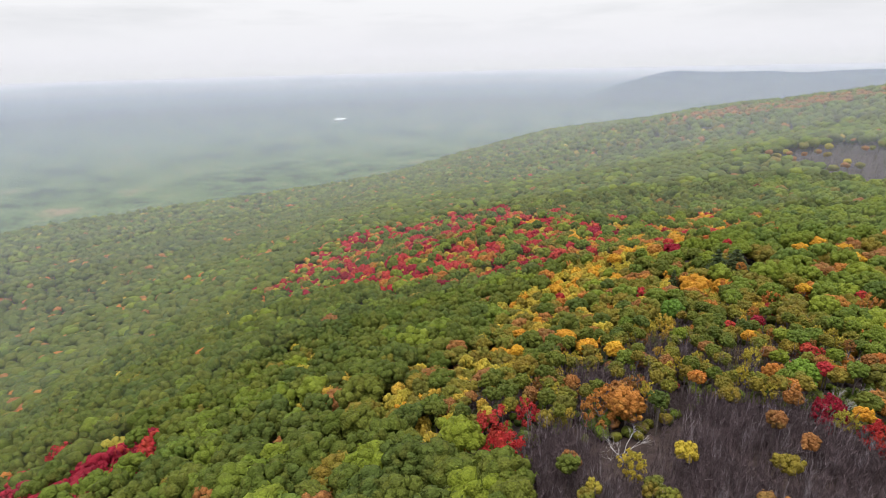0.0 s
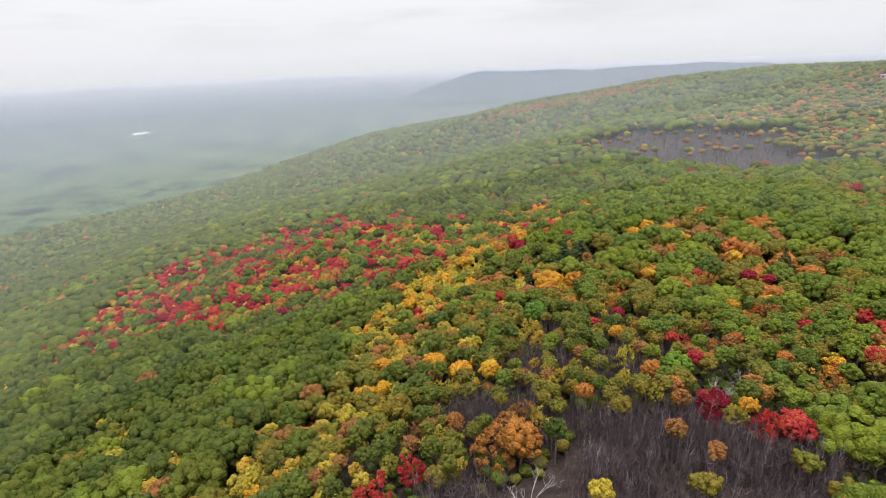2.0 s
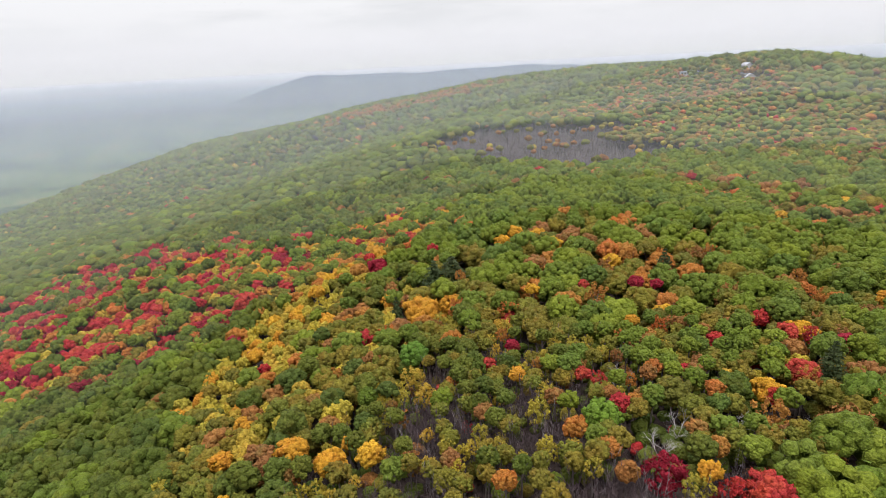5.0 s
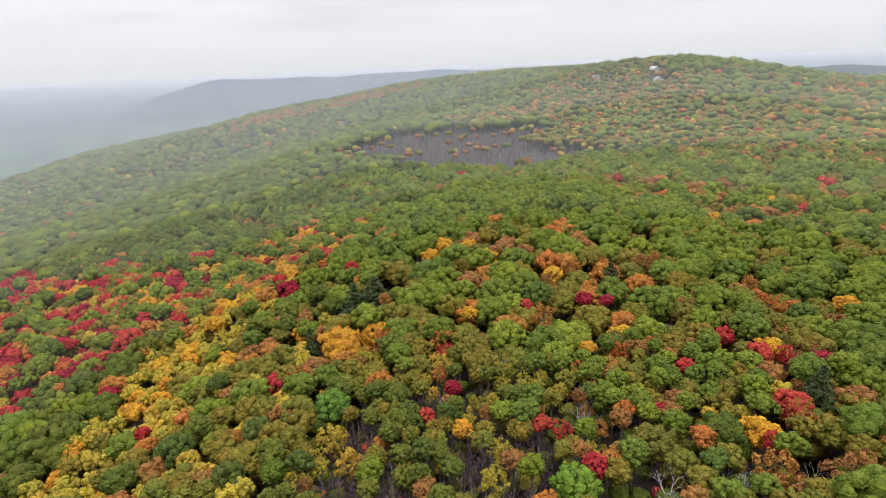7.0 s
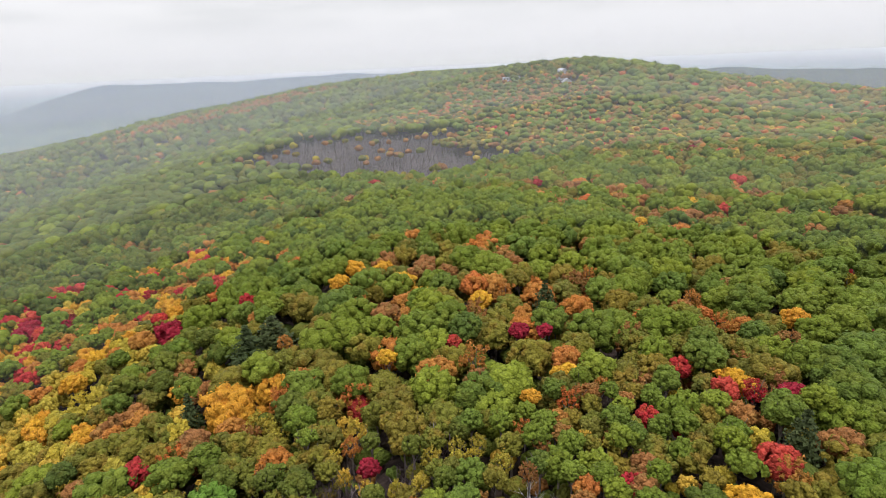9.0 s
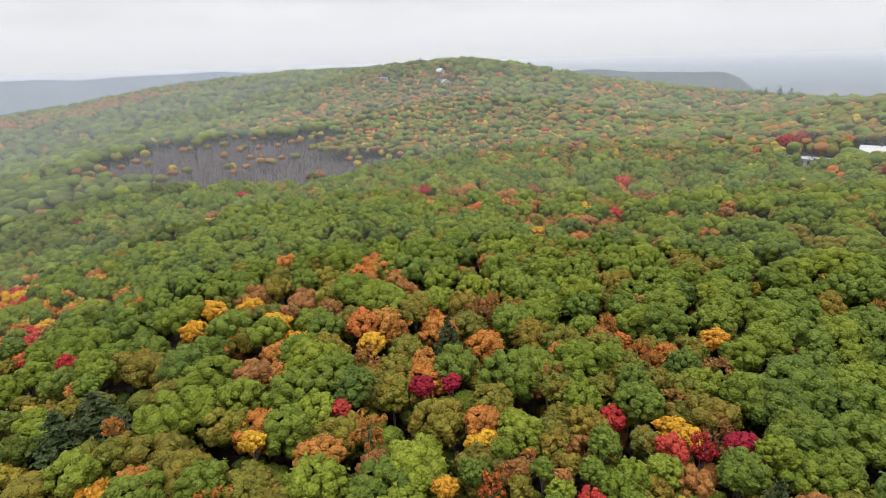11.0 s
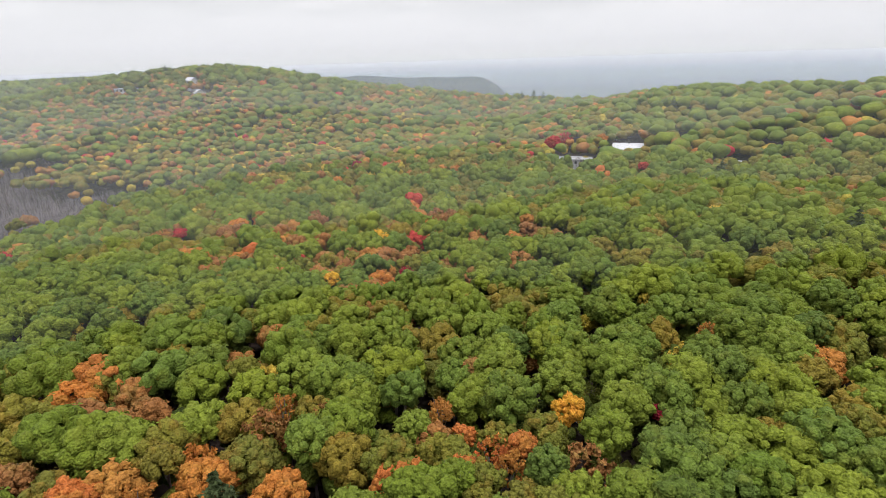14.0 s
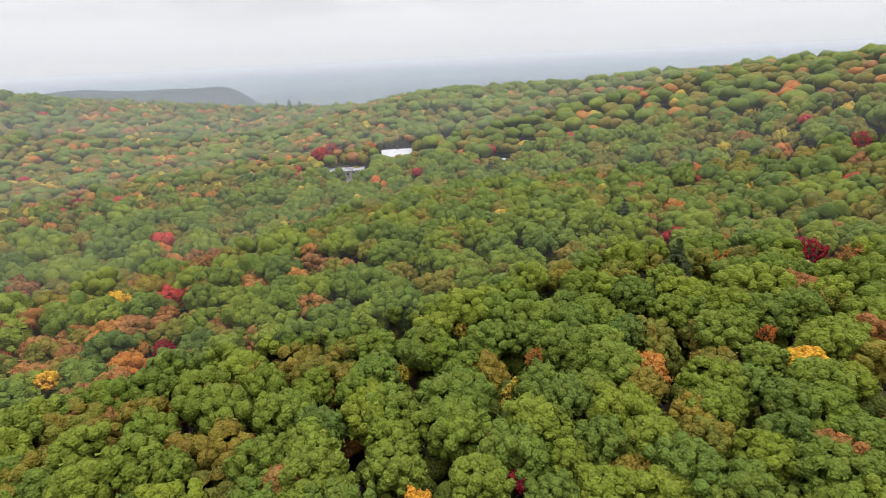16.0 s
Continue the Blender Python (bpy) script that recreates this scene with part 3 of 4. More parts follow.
# stands of other trees: centre, half axes, turn in degrees, mix
STANDS = [
    ((-230, 330), (300, 420), 0, dict(deep=0.74, green=0.12, olive=0.06, yellow=0.02, russet=0.03, orange=0.03)),
    ((-40, 130), (80, 100), 0, dict(deep=0.72, green=0.16, olive=0.07, yellow=0.03, russet=0.02)),
    ((60, 420), (160, 120), 0, dict(deep=0.50, green=0.36, olive=0.10, russet=0.04)),
    ((0, 322), (122, 82), -24, dict(red=0.25, crimson=0.14, orange=0.13, yellow=0.16, olive=0.16, green=0.14, russet=0.02)),
    ((105, 270), (56, 43), 30, dict(orange=0.24, gold=0.16, red=0.12, yellow=0.18, olive=0.18, green=0.12)),
    ((55, 183), (34, 69), -42, dict(yellow=0.60, gold=0.14, olive=0.18, green=0.03, orange=0.04, russet=0.01)),
    ((15, 122), (24, 46), -35, dict(yellow=0.34, olive=0.30, gold=0.06, russet=0.08, brush=0.08, deep=0.14)),
    ((94, 164), (48, 46), 0, dict(olive=0.42, deep=0.16, green=0.12, yellow=0.16, orange=0.04, russet=0.08, pine=0.02)),
    ((70, 111), (41, 31), 10, dict(olive=0.26, brush=0.22, deep=0.26, green=0.04, yellow=0.14, russet=0.06, orange=0.02)),
    ((81, 104), (11, 7), 30, dict(brush=0.94, olive=0.06)),
    ((64, 104), (8, 6), 0, dict(brush=0.9, olive=0.1)),
    ((76, 91), (6, 4), 0, dict(brush=0.9, russet=0.1)),
    ((40, 104), (13, 7), -30, dict(brush=0.85, olive=0.15)),
    ((52, 116), (8, 5), 20, dict(brush=0.8, olive=0.1, yellow=0.1)),
    ((45, 72), (32, 24), 8, dict(brush=0.80, bare=0.08, olive=0.05, yellow=0.02, russet=0.03, deep=0.02)),
    ((24, 99), (22, 11), -20, dict(brush=0.40, olive=0.22, yellow=0.18, russet=0.10, deep=0.10)),
    ((118, 106), (50, 29), 20, dict(olive=0.38, green=0.30, russet=0.14, orange=0.08, yellow=0.06, red=0.04)),
    ((130, 158), (43, 41), 10, dict(olive=0.36, green=0.40, orange=0.08, russet=0.12, gold=0.04)),
    ((318, 344), (112, 62), -56, dict(brush=0.90, bare=0.05, olive=0.02, russet=0.02, yellow=0.01)),
    ((362, 318), (14, 9), -56, dict(olive=0.5, yellow=0.3, russet=0.2)),
    ((438, 382), (122, 43), -52, dict(orange=0.09, yellow=0.22, olive=0.42, gold=0.04, red=0.01, russet=0.07, green=0.12, brush=0.03)),
    ((432, 178), (92, 165), 10, dict(olive=0.40, yellow=0.18, orange=0.05, green=0.28, red=0.012, russet=0.07)),
    ((532, 378), (74, 84), 0, dict(russet=0.20, orange=0.07, olive=0.40, green=0.25, yellow=0.08)),
    ((246, 148), (31, 70), -10, dict(green=0.46, russet=0.22, orange=0.07, olive=0.24, red=0.01)),
    ((-98, 111), (28, 20), 20, dict(crimson=0.6, red=0.3, green=0.1)),
    ((420, 707), (133, 31), -20, dict(russet=0.5, olive=0.3, orange=0.12, green=0.08)),
    ((-140, 490), (161, 31), 30, dict(green=0.66, russet=0.18, orange=0.16)),
    ((602, 105), (182, 112), 0, dict(green=0.36, olive=0.40, yellow=0.12, orange=0.06, russet=0.06)),
    ((308, -98), (133, 91), 0, dict(green=0.62, olive=0.24, yellow=0.05, orange=0.04, red=0.006, russet=0.04)),
]
# open ground about the houses
OPEN = [((402, 21), 15), ((387, 52), 15), ((373, 54), 9), ((357, -16), 8), ((556, 395), 13), ((551, 331), 12), ((581, 351), 9)]
# single trees that stand out, kind by kind: x, y, crown radius
SINGLES = {}
SINGLES['red'] = [(8.8, 88.8, 4), (9.6, 81.3, 4.2), (16, 94.2, 2.3), (-112.4, 138.5, 5.6), (-118.5, 128, 5.6), (44.2, 392.4, 5.6), (54.9, 248.1, 4.9), (-15.5, 334.2, 5.6), (8.1, 290.2, 5), (-20.2, 291.7, 5.6), (70.2, 75.9, 2.9), (72.8, 73.4, 2.6), (72.5, 128.3, 1.6), (123, 94.4, 2.2), (125.1, 90.8, 1.9), (108.5, 85.2, 2.7), (43.5, 397.5, 5.6), (62.8, 258.4, 3.3), (41.1, 181.5, 1.6), (64.9, 170.7, 2.7), (117.4, 183.2, 1.9), (116, 142, 1.6), (252.1, 260.4, 3.7), (114.5, 211.1, 3.4), (249.7, 296.2, 3.4), (264.3, 204.9, 2.4), (269.9, -52.5, 3.7), (269.7, -107.9, 3), (243.7, -102.3, 3), (415.8, 60.6, 5)]
SINGLES['red'] += [(421.3, 51.9, 4.5), (355, 25.7, 2.6), (182.9, 16.1, 1.7)]
SINGLES['orange'] = [(29.6, 91.8, 3.7), (34.1, 90.7, 3.5), (73.3, 186.3, 2.9), (90.6, 81.7, 2.9), (120, 119.8, 2.9), (50.1, 97.1, 1.6), (144.8, 129, 3.7), (143.5, 231.4, 3.3), (112.3, 134.5, 2.6), (91.2, 91.1, 1.8), (106.7, 83.9, 2.3), (137.4, 218.3, 3.4), (137, 200.6, 2.5), (140.4, 154.2, 3.6), (141.6, 146.2, 2.4), (161.3, 134, 1.9), (162.9, 109.5, 2.3), (153.9, 102.1, 2.1), (238.8, 183.4, 4.2), (286.3, 196.3, 5.1), (263.3, 209.7, 4.3), (283.8, 184.4, 4), (273.9, 102.7, 3.1), (101.6, 177.1, 1.9), (210.8, -8.1, 3.2), (202.2, 3.5, 3.2), (184.4, 61.6, 1.6), (267.6, 119.9, 2.7), (261.9, 87.8, 2.3), (415.9, 32.4, 3.2)]
SINGLES['orange'] += [(172.6, 23, 1.6)]
SINGLES['crimson'] = [(-83.9, 116.8, 5.6), (-88.6, 113.3, 5.6), (83, 293.4, 5.6), (90.7, 278.5, 5.6), (-58.9, 385.5, 5.6), (-55.9, 294.4, 4.9), (18.9, 379.9, 5.6), (68.4, 84.8, 3.3), (80.3, 286.6, 5.6), (98.5, 225.3, 4.3), (41.6, 218, 3.3), (81.7, 131.4, 1.6), (124.8, 132.2, 2), (127.9, 128.4, 1.6), (128.4, 86.1, 2.4), (204, 354.2, 4.3), (204.4, -22.6, 4), (197.7, -20.6, 3.2), (170.2, 75.5, 1.8), (162.7, 76.4, 1.6), (225.4, 122.2, 2.3), (370.9, 165.2, 2.7), (549, -29, 5)]
SINGLES['yellow'] = [(28.8, 71.9, 2.4), (-35.8, 120.8, 3.8), (61.8, 140.5, 3.1), (59.2, 132.1, 3), (66.9, 108.4, 2.4), (60.5, 99.4, 2.2), (67.4, 79.7, 2), (91.7, 115.3, 1.7), (73.5, 219.1, 3.4), (87.2, 139.9, 2.5), (194.1, 82.2, 2), (297, -110.3, 3.5), (255.9, -116, 3.2), (200.3, 67.8, 1.7)]
SINGLES['green'] = [(163, 81.6, 4.2), (181.5, 76.7, 5.4)]
SINGLES['deep'] = [(-20.9, 120, 5.6), (-7.3, 83.1, 4.4), (-18, 99.7, 4.4), (94.2, 89.9, 3.3)]
SINGLES['russet'] = [(-46.8, 207.6, 4.3), (97.6, 74.4, 4.3), (60.1, 114.5, 1.6), (106.5, 129.6, 2.6), (138.2, 131, 2.7), (145.8, 166.2, 2.9), (151, 88.5, 4.4), (254, 161.3, 4.3), (285.5, 163.1, 3.4), (283.7, 118.8, 4.7), (287.2, 113.8, 3.8), (273.4, 288.4, 3.6), (190.4, -22.4, 4.4), (277.3, 114.7, 3.2), (268.2, 103.6, 3), (280.2, 162.4, 3.8), (350.9, -1.7, 4.3), (233.3, -2.5, 2.4)]
SINGLES['gold'] = [(46.9, 336.7, 5.6), (55.8, 326.8, 5.6), (84.1, 171.9, 5.4), (84.3, 188.8, 3.1), (74.1, 226.4, 2.9), (106, 119.1, 1.6), (129.4, 94.2, 2.8), (32.7, 135.3, 3.1), (35.6, 125, 2.9), (41.2, 121, 2.4), (70.1, 79.8, 1.6), (99.9, 86.8, 2.5), (73, 120.3, 1.6), (167.7, 287.1, 2.7), (148.6, 298.6, 3.2), (129.8, 190.5, 3), (105.1, 149.9, 1.7), (136.5, 191.6, 3), (117.1, 118.6, 2.7), (163.1, 90, 2.6), (156.7, 265.7, 3.3), (219.1, 141.3, 2.4), (165.2, 23, 3.7), (257.6, 135.1, 4.5)]
SINGLES['pine'] = [(96.9, 184.8, 4.9), (115.5, 83.3, 3), (141.2, 135.4, 3.3), (102.6, 183.3, 5.6), (231.3, 7.1, 3.9), (202, 15.5, 3.8), (329, 0.7, 4), (462, -21, 4), (651, 49, 4), (661.5, 59.5, 4), (633.5, 42, 4), (616, 392, 4), (680, 615, 4), (600, 480, 4), (606, 474, 4), (612, 470, 4)]
SINGLES['bright'] = [(72.5, 99, 3.1), (66, 147.4, 3.1)]
SINGLES['silver'] = [(87.3, 107.7, 2.7), (80.6, 90.5, 2.2), (87.3, 84.4, 1.8), (168.9, 84.9, 1.8), (30, 79, 4.2), (74, 89.6, 4.2), (98.5, 77, 4.2)]
SINGLES['olive'] = [(86.2, 95.8, 3.2), (148.7, 146.4, 2.7), (138.4, 106, 2.8), (258.5, 132.6, 3.8)]
SINGLES['bare'] = [(141.5, 123.3, 2.6), (174.3, 85.1, 2.5), (205.2, 80, 2.7), (388, 56, 3), (390, 62, 3), (386, 50, 3), (384, 66, 3), (391, 46, 3), (382, 58, 3), (27.5, 86, 3), (37, 84, 3), (46, 90, 3), (52, 74, 3), (60, 66, 3), (77, 63, 3)]


def stand_mix(x, y):
    mix = WOODS
    for (cx, cy), (ax, ay), turn, m in STANDS:
        c, s = math.cos(radians(turn)), math.sin(radians(turn))
        u, w = (x - cx) * c + (y - cy) * s, -(x - cx) * s + (y - cy) * c
        edge = 1 + 0.35 * noise.noise((x * 0.03, y * 0.03, cx * 0.1)) + 0.16 * noise.noise((x * 0.11, y * 0.11, cx * 0.1))
        if (u / ax) ** 2 + (w / ay) ** 2 < edge * edge:
            mix = m
    return mix


def is_open(x, y):
    return any((x - a) ** 2 + (y - b) ** 2 < r * r for (a, b), r in OPEN)


def lattice(x0, x1, y0, y1, step, test):
    out, row = [], 0
    y = y0
    while y < y1:
        x = x0 + (row % 2) * step / 2
        while x < x1:
            px, py = x + rng.uniform(-0.36, 0.36) * step, y + rng.uniform(-0.36, 0.36) * step
            if test(px, py):
                out.append((px, py))
            x += step
        y += step * 0.866
        row += 1
    return out


HUB = (84.0, 101.0)


def ring_test(near, far):
    def test(x, y):
        dx, dy = x - HUB[0], y - HUB[1]
        d = math.hypot(dx, dy)
        if not near <= d < far or is_open(x, y):
            return False
        # the woods go on along the ridge and over the hill, not far back behind the start
        return d < 185 or ahead(x, y)
    return test


def ahead(x, y):
    west = math.degrees(math.atan2(x, y + 15))
    south = math.degrees(math.atan2(x - 112, y - 120))
    d = math.hypot(x - HUB[0], y - HUB[1])
    more = 14 if d < 185 else 0
    return d < 70 or (-47 - more < west < 175 and -115 - more < south < 158 + more)


TREES = []          # x, y, class, radius
def stunted(x, y):
    """1 in full-grown wood, about 0.6 on the stony knolls."""
    return 1 - 0.38 * float(knoll(x, y))


def oaks_rule(x, y):
    return stand_mix(x, y).get("green", 0) + stand_mix(x, y).get("deep", 0) >= 0.36


def kind_far(x, y):
    """Beyond 185 m from HUB, where part of the green turns deep or olive."""
    return math.hypot(x - HUB[0], y - HUB[1]) > 185


# broad oaks stand wide apart, the smaller trees of the mixed stands closer
for near, far, step, size in ((0, 175, 7.1, 4.35), (175, 300, 7.3, 4.7), (300, 530, 7.2, 5.0), (530, 1010, 9.4, 6.1)):
    ring = ring_test(near, far)
    places = [(p, 1.0) for p in lattice(HUB[0] - far, HUB[0] + far, HUB[1] - far, HUB[1] + far, step, lambda x, y: ring(x, y) and oaks_rule(x, y))]
    places += [(p, 0.68) for p in lattice(HUB[0] - far, HUB[0] + far, HUB[1] - far, HUB[1] + far, step * 0.64, lambda x, y: ring(x, y) and not oaks_rule(x, y) and stunted(x, y) > 0.85)]
    places += [(p, 0.43) for p in lattice(HUB[0] - far, HUB[0] + far, HUB[1] - far, HUB[1] + far, step * 0.47, lambda x, y: ring(x, y) and not oaks_rule(x, y) and stunted(x, y) <= 0.85)] if near == 0 else []
    for (x, y), part in places:
        mix = stand_mix(x, y)
        if kind_far(x, y) and "green" in mix:
            other = "olive" if x > 200 and y < 330 else "deep"
            share = 0.42 if other == "olive" else 0.5
            mix = {**mix, other: mix.get(other, 0) + share * mix["green"], "green": (1 - share) * mix["green"]}
        # maples stand in clumps, birches in others
        clump = noise.noise((x * 0.055, y * 0.055, 3.0))
        odds = np.array([v * math.exp({"red": 1.8, "crimson": 1.8, "yellow": -0.9, "gold": -0.9, "brush": 3.0}.get(k, 0.0) * clump) for k, v in mix.items()])
        kind = str(rng.choice(list(mix), p=odds / odds.sum()))
        small = {"green": 1.0, "deep": 1.0, "olive": 0.92, "yellow": 0.74, "gold": 0.80, "orange": 0.84, "red": 0.84, "crimson": 0.84, "russet": 0.88}.get(kind, 0.8)
        TREES.append((x, y, kind, size * part * small * rng.uniform(0.80, 1.20)))
SINGLE_TREES = [(x, y, kind, radius) for kind, places in SINGLES.items() for x, y, radius in places]
for x, y, kind, radius in SINGLE_TREES:
    TREES = [t for t in TREES if (t[0] - x) ** 2 + (t[1] - y) ** 2 > (radius + 1.3) ** 2]

SPECIES = {
    "green": ("oak_tree", "broad oak with dense dull green leaves"),
    "deep": ("dark_oak", "oak with dense deep green leaves"),
    "olive": ("turning_oak", "oak turning olive and brownish yellow"),
    "bright": ("young_maple", "young maple still in bright green leaf"),
    "yellow": ("yellow_birch", "slender birch in pale yellow leaf"),
    "gold": ("golden_maple", "round maple in golden yellow leaf"),
    "orange": ("orange_maple", "maple in orange autumn leaf"),
    "russet": ("russet_oak", "oak with withered russet brown leaves"),
    "red": ("red_maple", "maple in bright red autumn leaf"),
    "crimson": ("crimson_maple", "maple in deep crimson autumn leaf"),
    "pine": ("pine_tree", "dark green pine rising above the oaks"),
    "bare": ("bare_tree", "leafless grey-brown tree with fine twigs"),
    "silver": ("dead_tree", "dead leafless tree with silvery white boughs"),
}
LIMIT = {"green": 200, "deep": 40, "olive": 120, "yellow": 90, "russet": 60, "orange": 70, "red": 50, "crimson": 30, "gold": 40, "bare": 30, "bright": 20, "pine": 20, "silver": 20}


def trunk_mesh(k):
    g = np.random.default_rng(200 + k)
    out = [tube((0, 0, -1.2), (0.1, 0.05, 6.0), 0.30, 0.22, 7)]
    for m in range(5):
        a = m * 1.26 + g.uniform(-0.3, 0.3)
        r = g.uniform(1.6, 2.6)
        p = np.array([0.1, 0.05, 6.0 - 0.5 * (m % 3)])
        q = p + (r * math.cos(a) * 0.6, r * math.sin(a) * 0.6, g.uniform(1.5, 2.5))
        out.append(tube(p, q, 0.15, 0.09, 5))
        out.append(tube(q, q + (r * math.cos(a) * 0.5, r * math.sin(a) * 0.5, 1.3), 0.09, 0.03, 4))
    return mesh_of("trunk", *joined(out), [BARK])


TRUNKS = [trunk_mesh(k) for k in range(4)]
FULL_ME = [mesh_of("crown", v, f, [LEAF["green"]], flat=False) for v, f in FULL]
LOOSE_ME = [mesh_of("crown", v, f, [LEAF["yellow"]], flat=False) for v, f in LOOSE]
BARE_ME = [mesh_of("bough_crown", v, f, [TWIG]) for v, f in BARE]
PINE_ME = [mesh_of("crown", v, f, [LEAF["pine"]]) for v, f in PINE]
TOTAL = {"green": 14.5, "deep": 14.5, "olive": 12.5, "bright": 12.5, "yellow": 11.5, "gold": 12.0, "orange": 12.5, "russet": 12.5, "red": 12.5, "crimson": 12.0, "pine": 16.0, "bare": 10.0, "silver": 10.5, "brush": 5.0}


def child(name, me, parent, m, mat=None):
    ob = new(name, me)
    ob.parent = parent
    ob.matrix_local = m
    if mat:
        ob.material_slots[0].link = "OBJECT"
        ob.material_slots[0].material = mat
    return ob


def plant(x, y, kind, radius, taller=1.0):
    """One tree: an Empty at its foot, with its trunk and its crown."""
    name, label = SPECIES[kind]
    tree = new(name)
    tree.empty_display_size = 0.5
    z = float(height(x, y))
    tree.matrix_world = pose(x, y, z, rz=float(rng.uniform(0, 360)))
    tagged(tree, label, "tree", name.replace("_", " ") + "s in the wood")
    tall = TOTAL[kind] * taller * (1.0 if kind == "silver" else stunted(x, y)) * float(rng.uniform(0.92, 1.08))
    pick = int(rng.integers(0, 100))
    grow = lambda a, b, up=0.0: Matrix.Translation((0, 0, up)) @ Matrix.Diagonal((a, a, b, 1))
    if kind == "pine":
        child("crown", PINE_ME[pick % 3], tree, grow(radius / 4.3, tall / 15.0))
    elif kind in ("bare", "silver"):
        child("bough_crown", BARE_ME[pick % 5], tree, grow(tall / 9.5, tall / 10.0), SILVER if kind == "silver" else TWIG)
    else:
        loose = kind == "yellow" or (kind in ("orange", "red", "crimson", "russet") and pick % 3 == 0)
        me = LOOSE_ME[pick % 6] if loose else FULL_ME[pick % 10]
        hi = radius * (1.05 if loose else 0.86)
        child("trunk", TRUNKS[pick % 4], tree, grow(0.35 + 0.15 * radius, (tall - hi) / 8.0))
        child("crown", me, tree, grow(radius, radius * (1.1 if loose else 0.95), tall - hi), LEAF[kind])
    return tree


count = {k: 0 for k in LIMIT}
for t in SINGLE_TREES:
    plant(*t, 0.62 if t[2] == "silver" else 1.06)
    count[t[2]] += 1
# the trees about this stretch of the ridge stand singly, the rest make up the woods
STRETCH = [(42, 105), (84, 133), (133, 122), (161, 84), (157, 42)]
TREES.sort(key=lambda t: min((t[0] - a) ** 2 + (t[1] - b) ** 2 for a, b in STRETCH))
rest = []
for t in TREES:
    if t[2] in count and count[t[2]] < LIMIT[t[2]] and ahead(t[0], t[1]):
        count[t[2]] += 1
        plant(*t)
    else:
        rest.append(t)

# ---------------------------------------------------------------- the woods behind, joined
def woods(name, label, trees, forms, kinds, mats, lift):
    """Many trees in one mesh; every tree has its own place, turn, size and tone."""
    vs, fs, ms, ts, n = [], [], [], [], 0
    for x, y, kind, radius, z in trees:
        v, f = forms(kind)
        a = rng.uniform(0, 2 * math.pi)
        c, s = math.cos(a), math.sin(a)
        sx, sz, up = lift(kind, radius, x, y)
        w = np.empty_like(v)
        u, t = v[:, 0] * sx * rng.uniform(0.88, 1.2), v[:, 1] * sx * rng.uniform(0.85, 1.1)
        w[:, 0] = x + u * c - t * s
        w[:, 1] = y + u * s + t * c
        w[:, 2] = z + up + sz * v[:, 2]
        vs.append(w)
        fs.append(f + n)
        ms.append(np.full(len(f), kinds.index(kind)))
        ts.append(np.full(len(v), rng.uniform()))
        n += len(v)
    if not vs:
        return
    me = mesh_of(name, np.concatenate(vs), np.concatenate(fs), mats, np.concatenate(ms), np.concatenate(ts), flat=False)
    tagged(new(name, me), label, "trees", kind="stuff")


if rest:
    zz = height(np.array([t[0] for t in rest]), np.array([t[1] for t in rest]))
    rest = [(*t, float(z)) for t, z in zip(rest, zz)]
far_of = lambda t: math.hypot(t[0] - HUB[0], t[1] - HUB[1])
leafy = [k for k in CLASSES if k not in ("pine", "bare", "brush")]
leaf_mats = [LEAF[k] for k in leafy]


def crown_lift(kind, radius, x, y):
    tall = TOTAL[kind] * stunted(x, y) * rng.uniform(0.90, 1.09)
    hi = radius * 0.86
    slim = 1.25 if kind in ("yellow", "gold") else 1.0
    return radius, radius * slim, tall - hi * slim


for name, label, forms, a, b in (("near_woods", "dense mixed autumn wood seen from above", NEAR, 0, 175), ("hillside_woods", "mixed autumn woods on the hillside", MID, 175, 300), ("ridge_woods", "autumn woods towards the ridge", FAR, 300, 530), ("distant_woods", "distant woods on the ridge and hill", FARTHEST, 530, 9999)):
    some = [t for t in rest if a <= far_of(t) < b and t[2] in leafy and ahead(t[0], t[1])]
    woods(name, label, some, lambda kind, forms=forms: forms[int(rng.integers(0, len(forms)))], leafy, leaf_mats, crown_lift)

behind = [t for t in rest if t[2] in leafy and not ahead(t[0], t[1])]
woods("rear_woods", "green oak woods falling away behind the ridge", behind, lambda kind: FAR[int(rng.integers(0, len(FAR)))], leafy, leaf_mats, crown_lift)

thicket = []
for x, y, kind, radius, z in rest:
    if kind in ("brush", "bare"):
        far = far_of((x, y)) > 240
        for k in range(2 if far else 8):
            w = 3.4 if far else 2.9
            thicket.append((x + rng.uniform(-w, w), y + rng.uniform(-w, w), "brush", rng.uniform(0.7, 1.5) if far else rng.uniform(0.75, 1.35), z))
beyond = [t for t in thicket if far_of(t) > 240]
thicket = [t for t in thicket if far_of(t) <= 240]
woods("pale_thicket", "pale grey leafless saplings in a far clearing", beyond, lambda kind: FINE_BRUSH[int(rng.integers(0, 8))], ["brush"], [PALE_TWIG], lambda k, r, x, y: (r * 1.1, r, 0.0))
stems = [t for k, t in enumerate(thicket) if k % 9 == 0]
thicket = [t for k, t in enumerate(thicket) if k % 9]
woods("pale_saplings", "pale leafless birch saplings among the brushwood", stems, lambda kind: FINE_BRUSH[int(rng.integers(0, 8))], ["brush"], [PALE_TWIG], lambda k, r, x, y: (r * 0.7, r * 1.15, 0.0))
woods("bare_thicket", "leafless grey-brown saplings and brushwood", thicket, lambda kind: FINE_BRUSH[int(rng.integers(0, 8))], ["brush"], [TWIG], lambda k, r, x, y: (r * 1.1, r, 0.0))
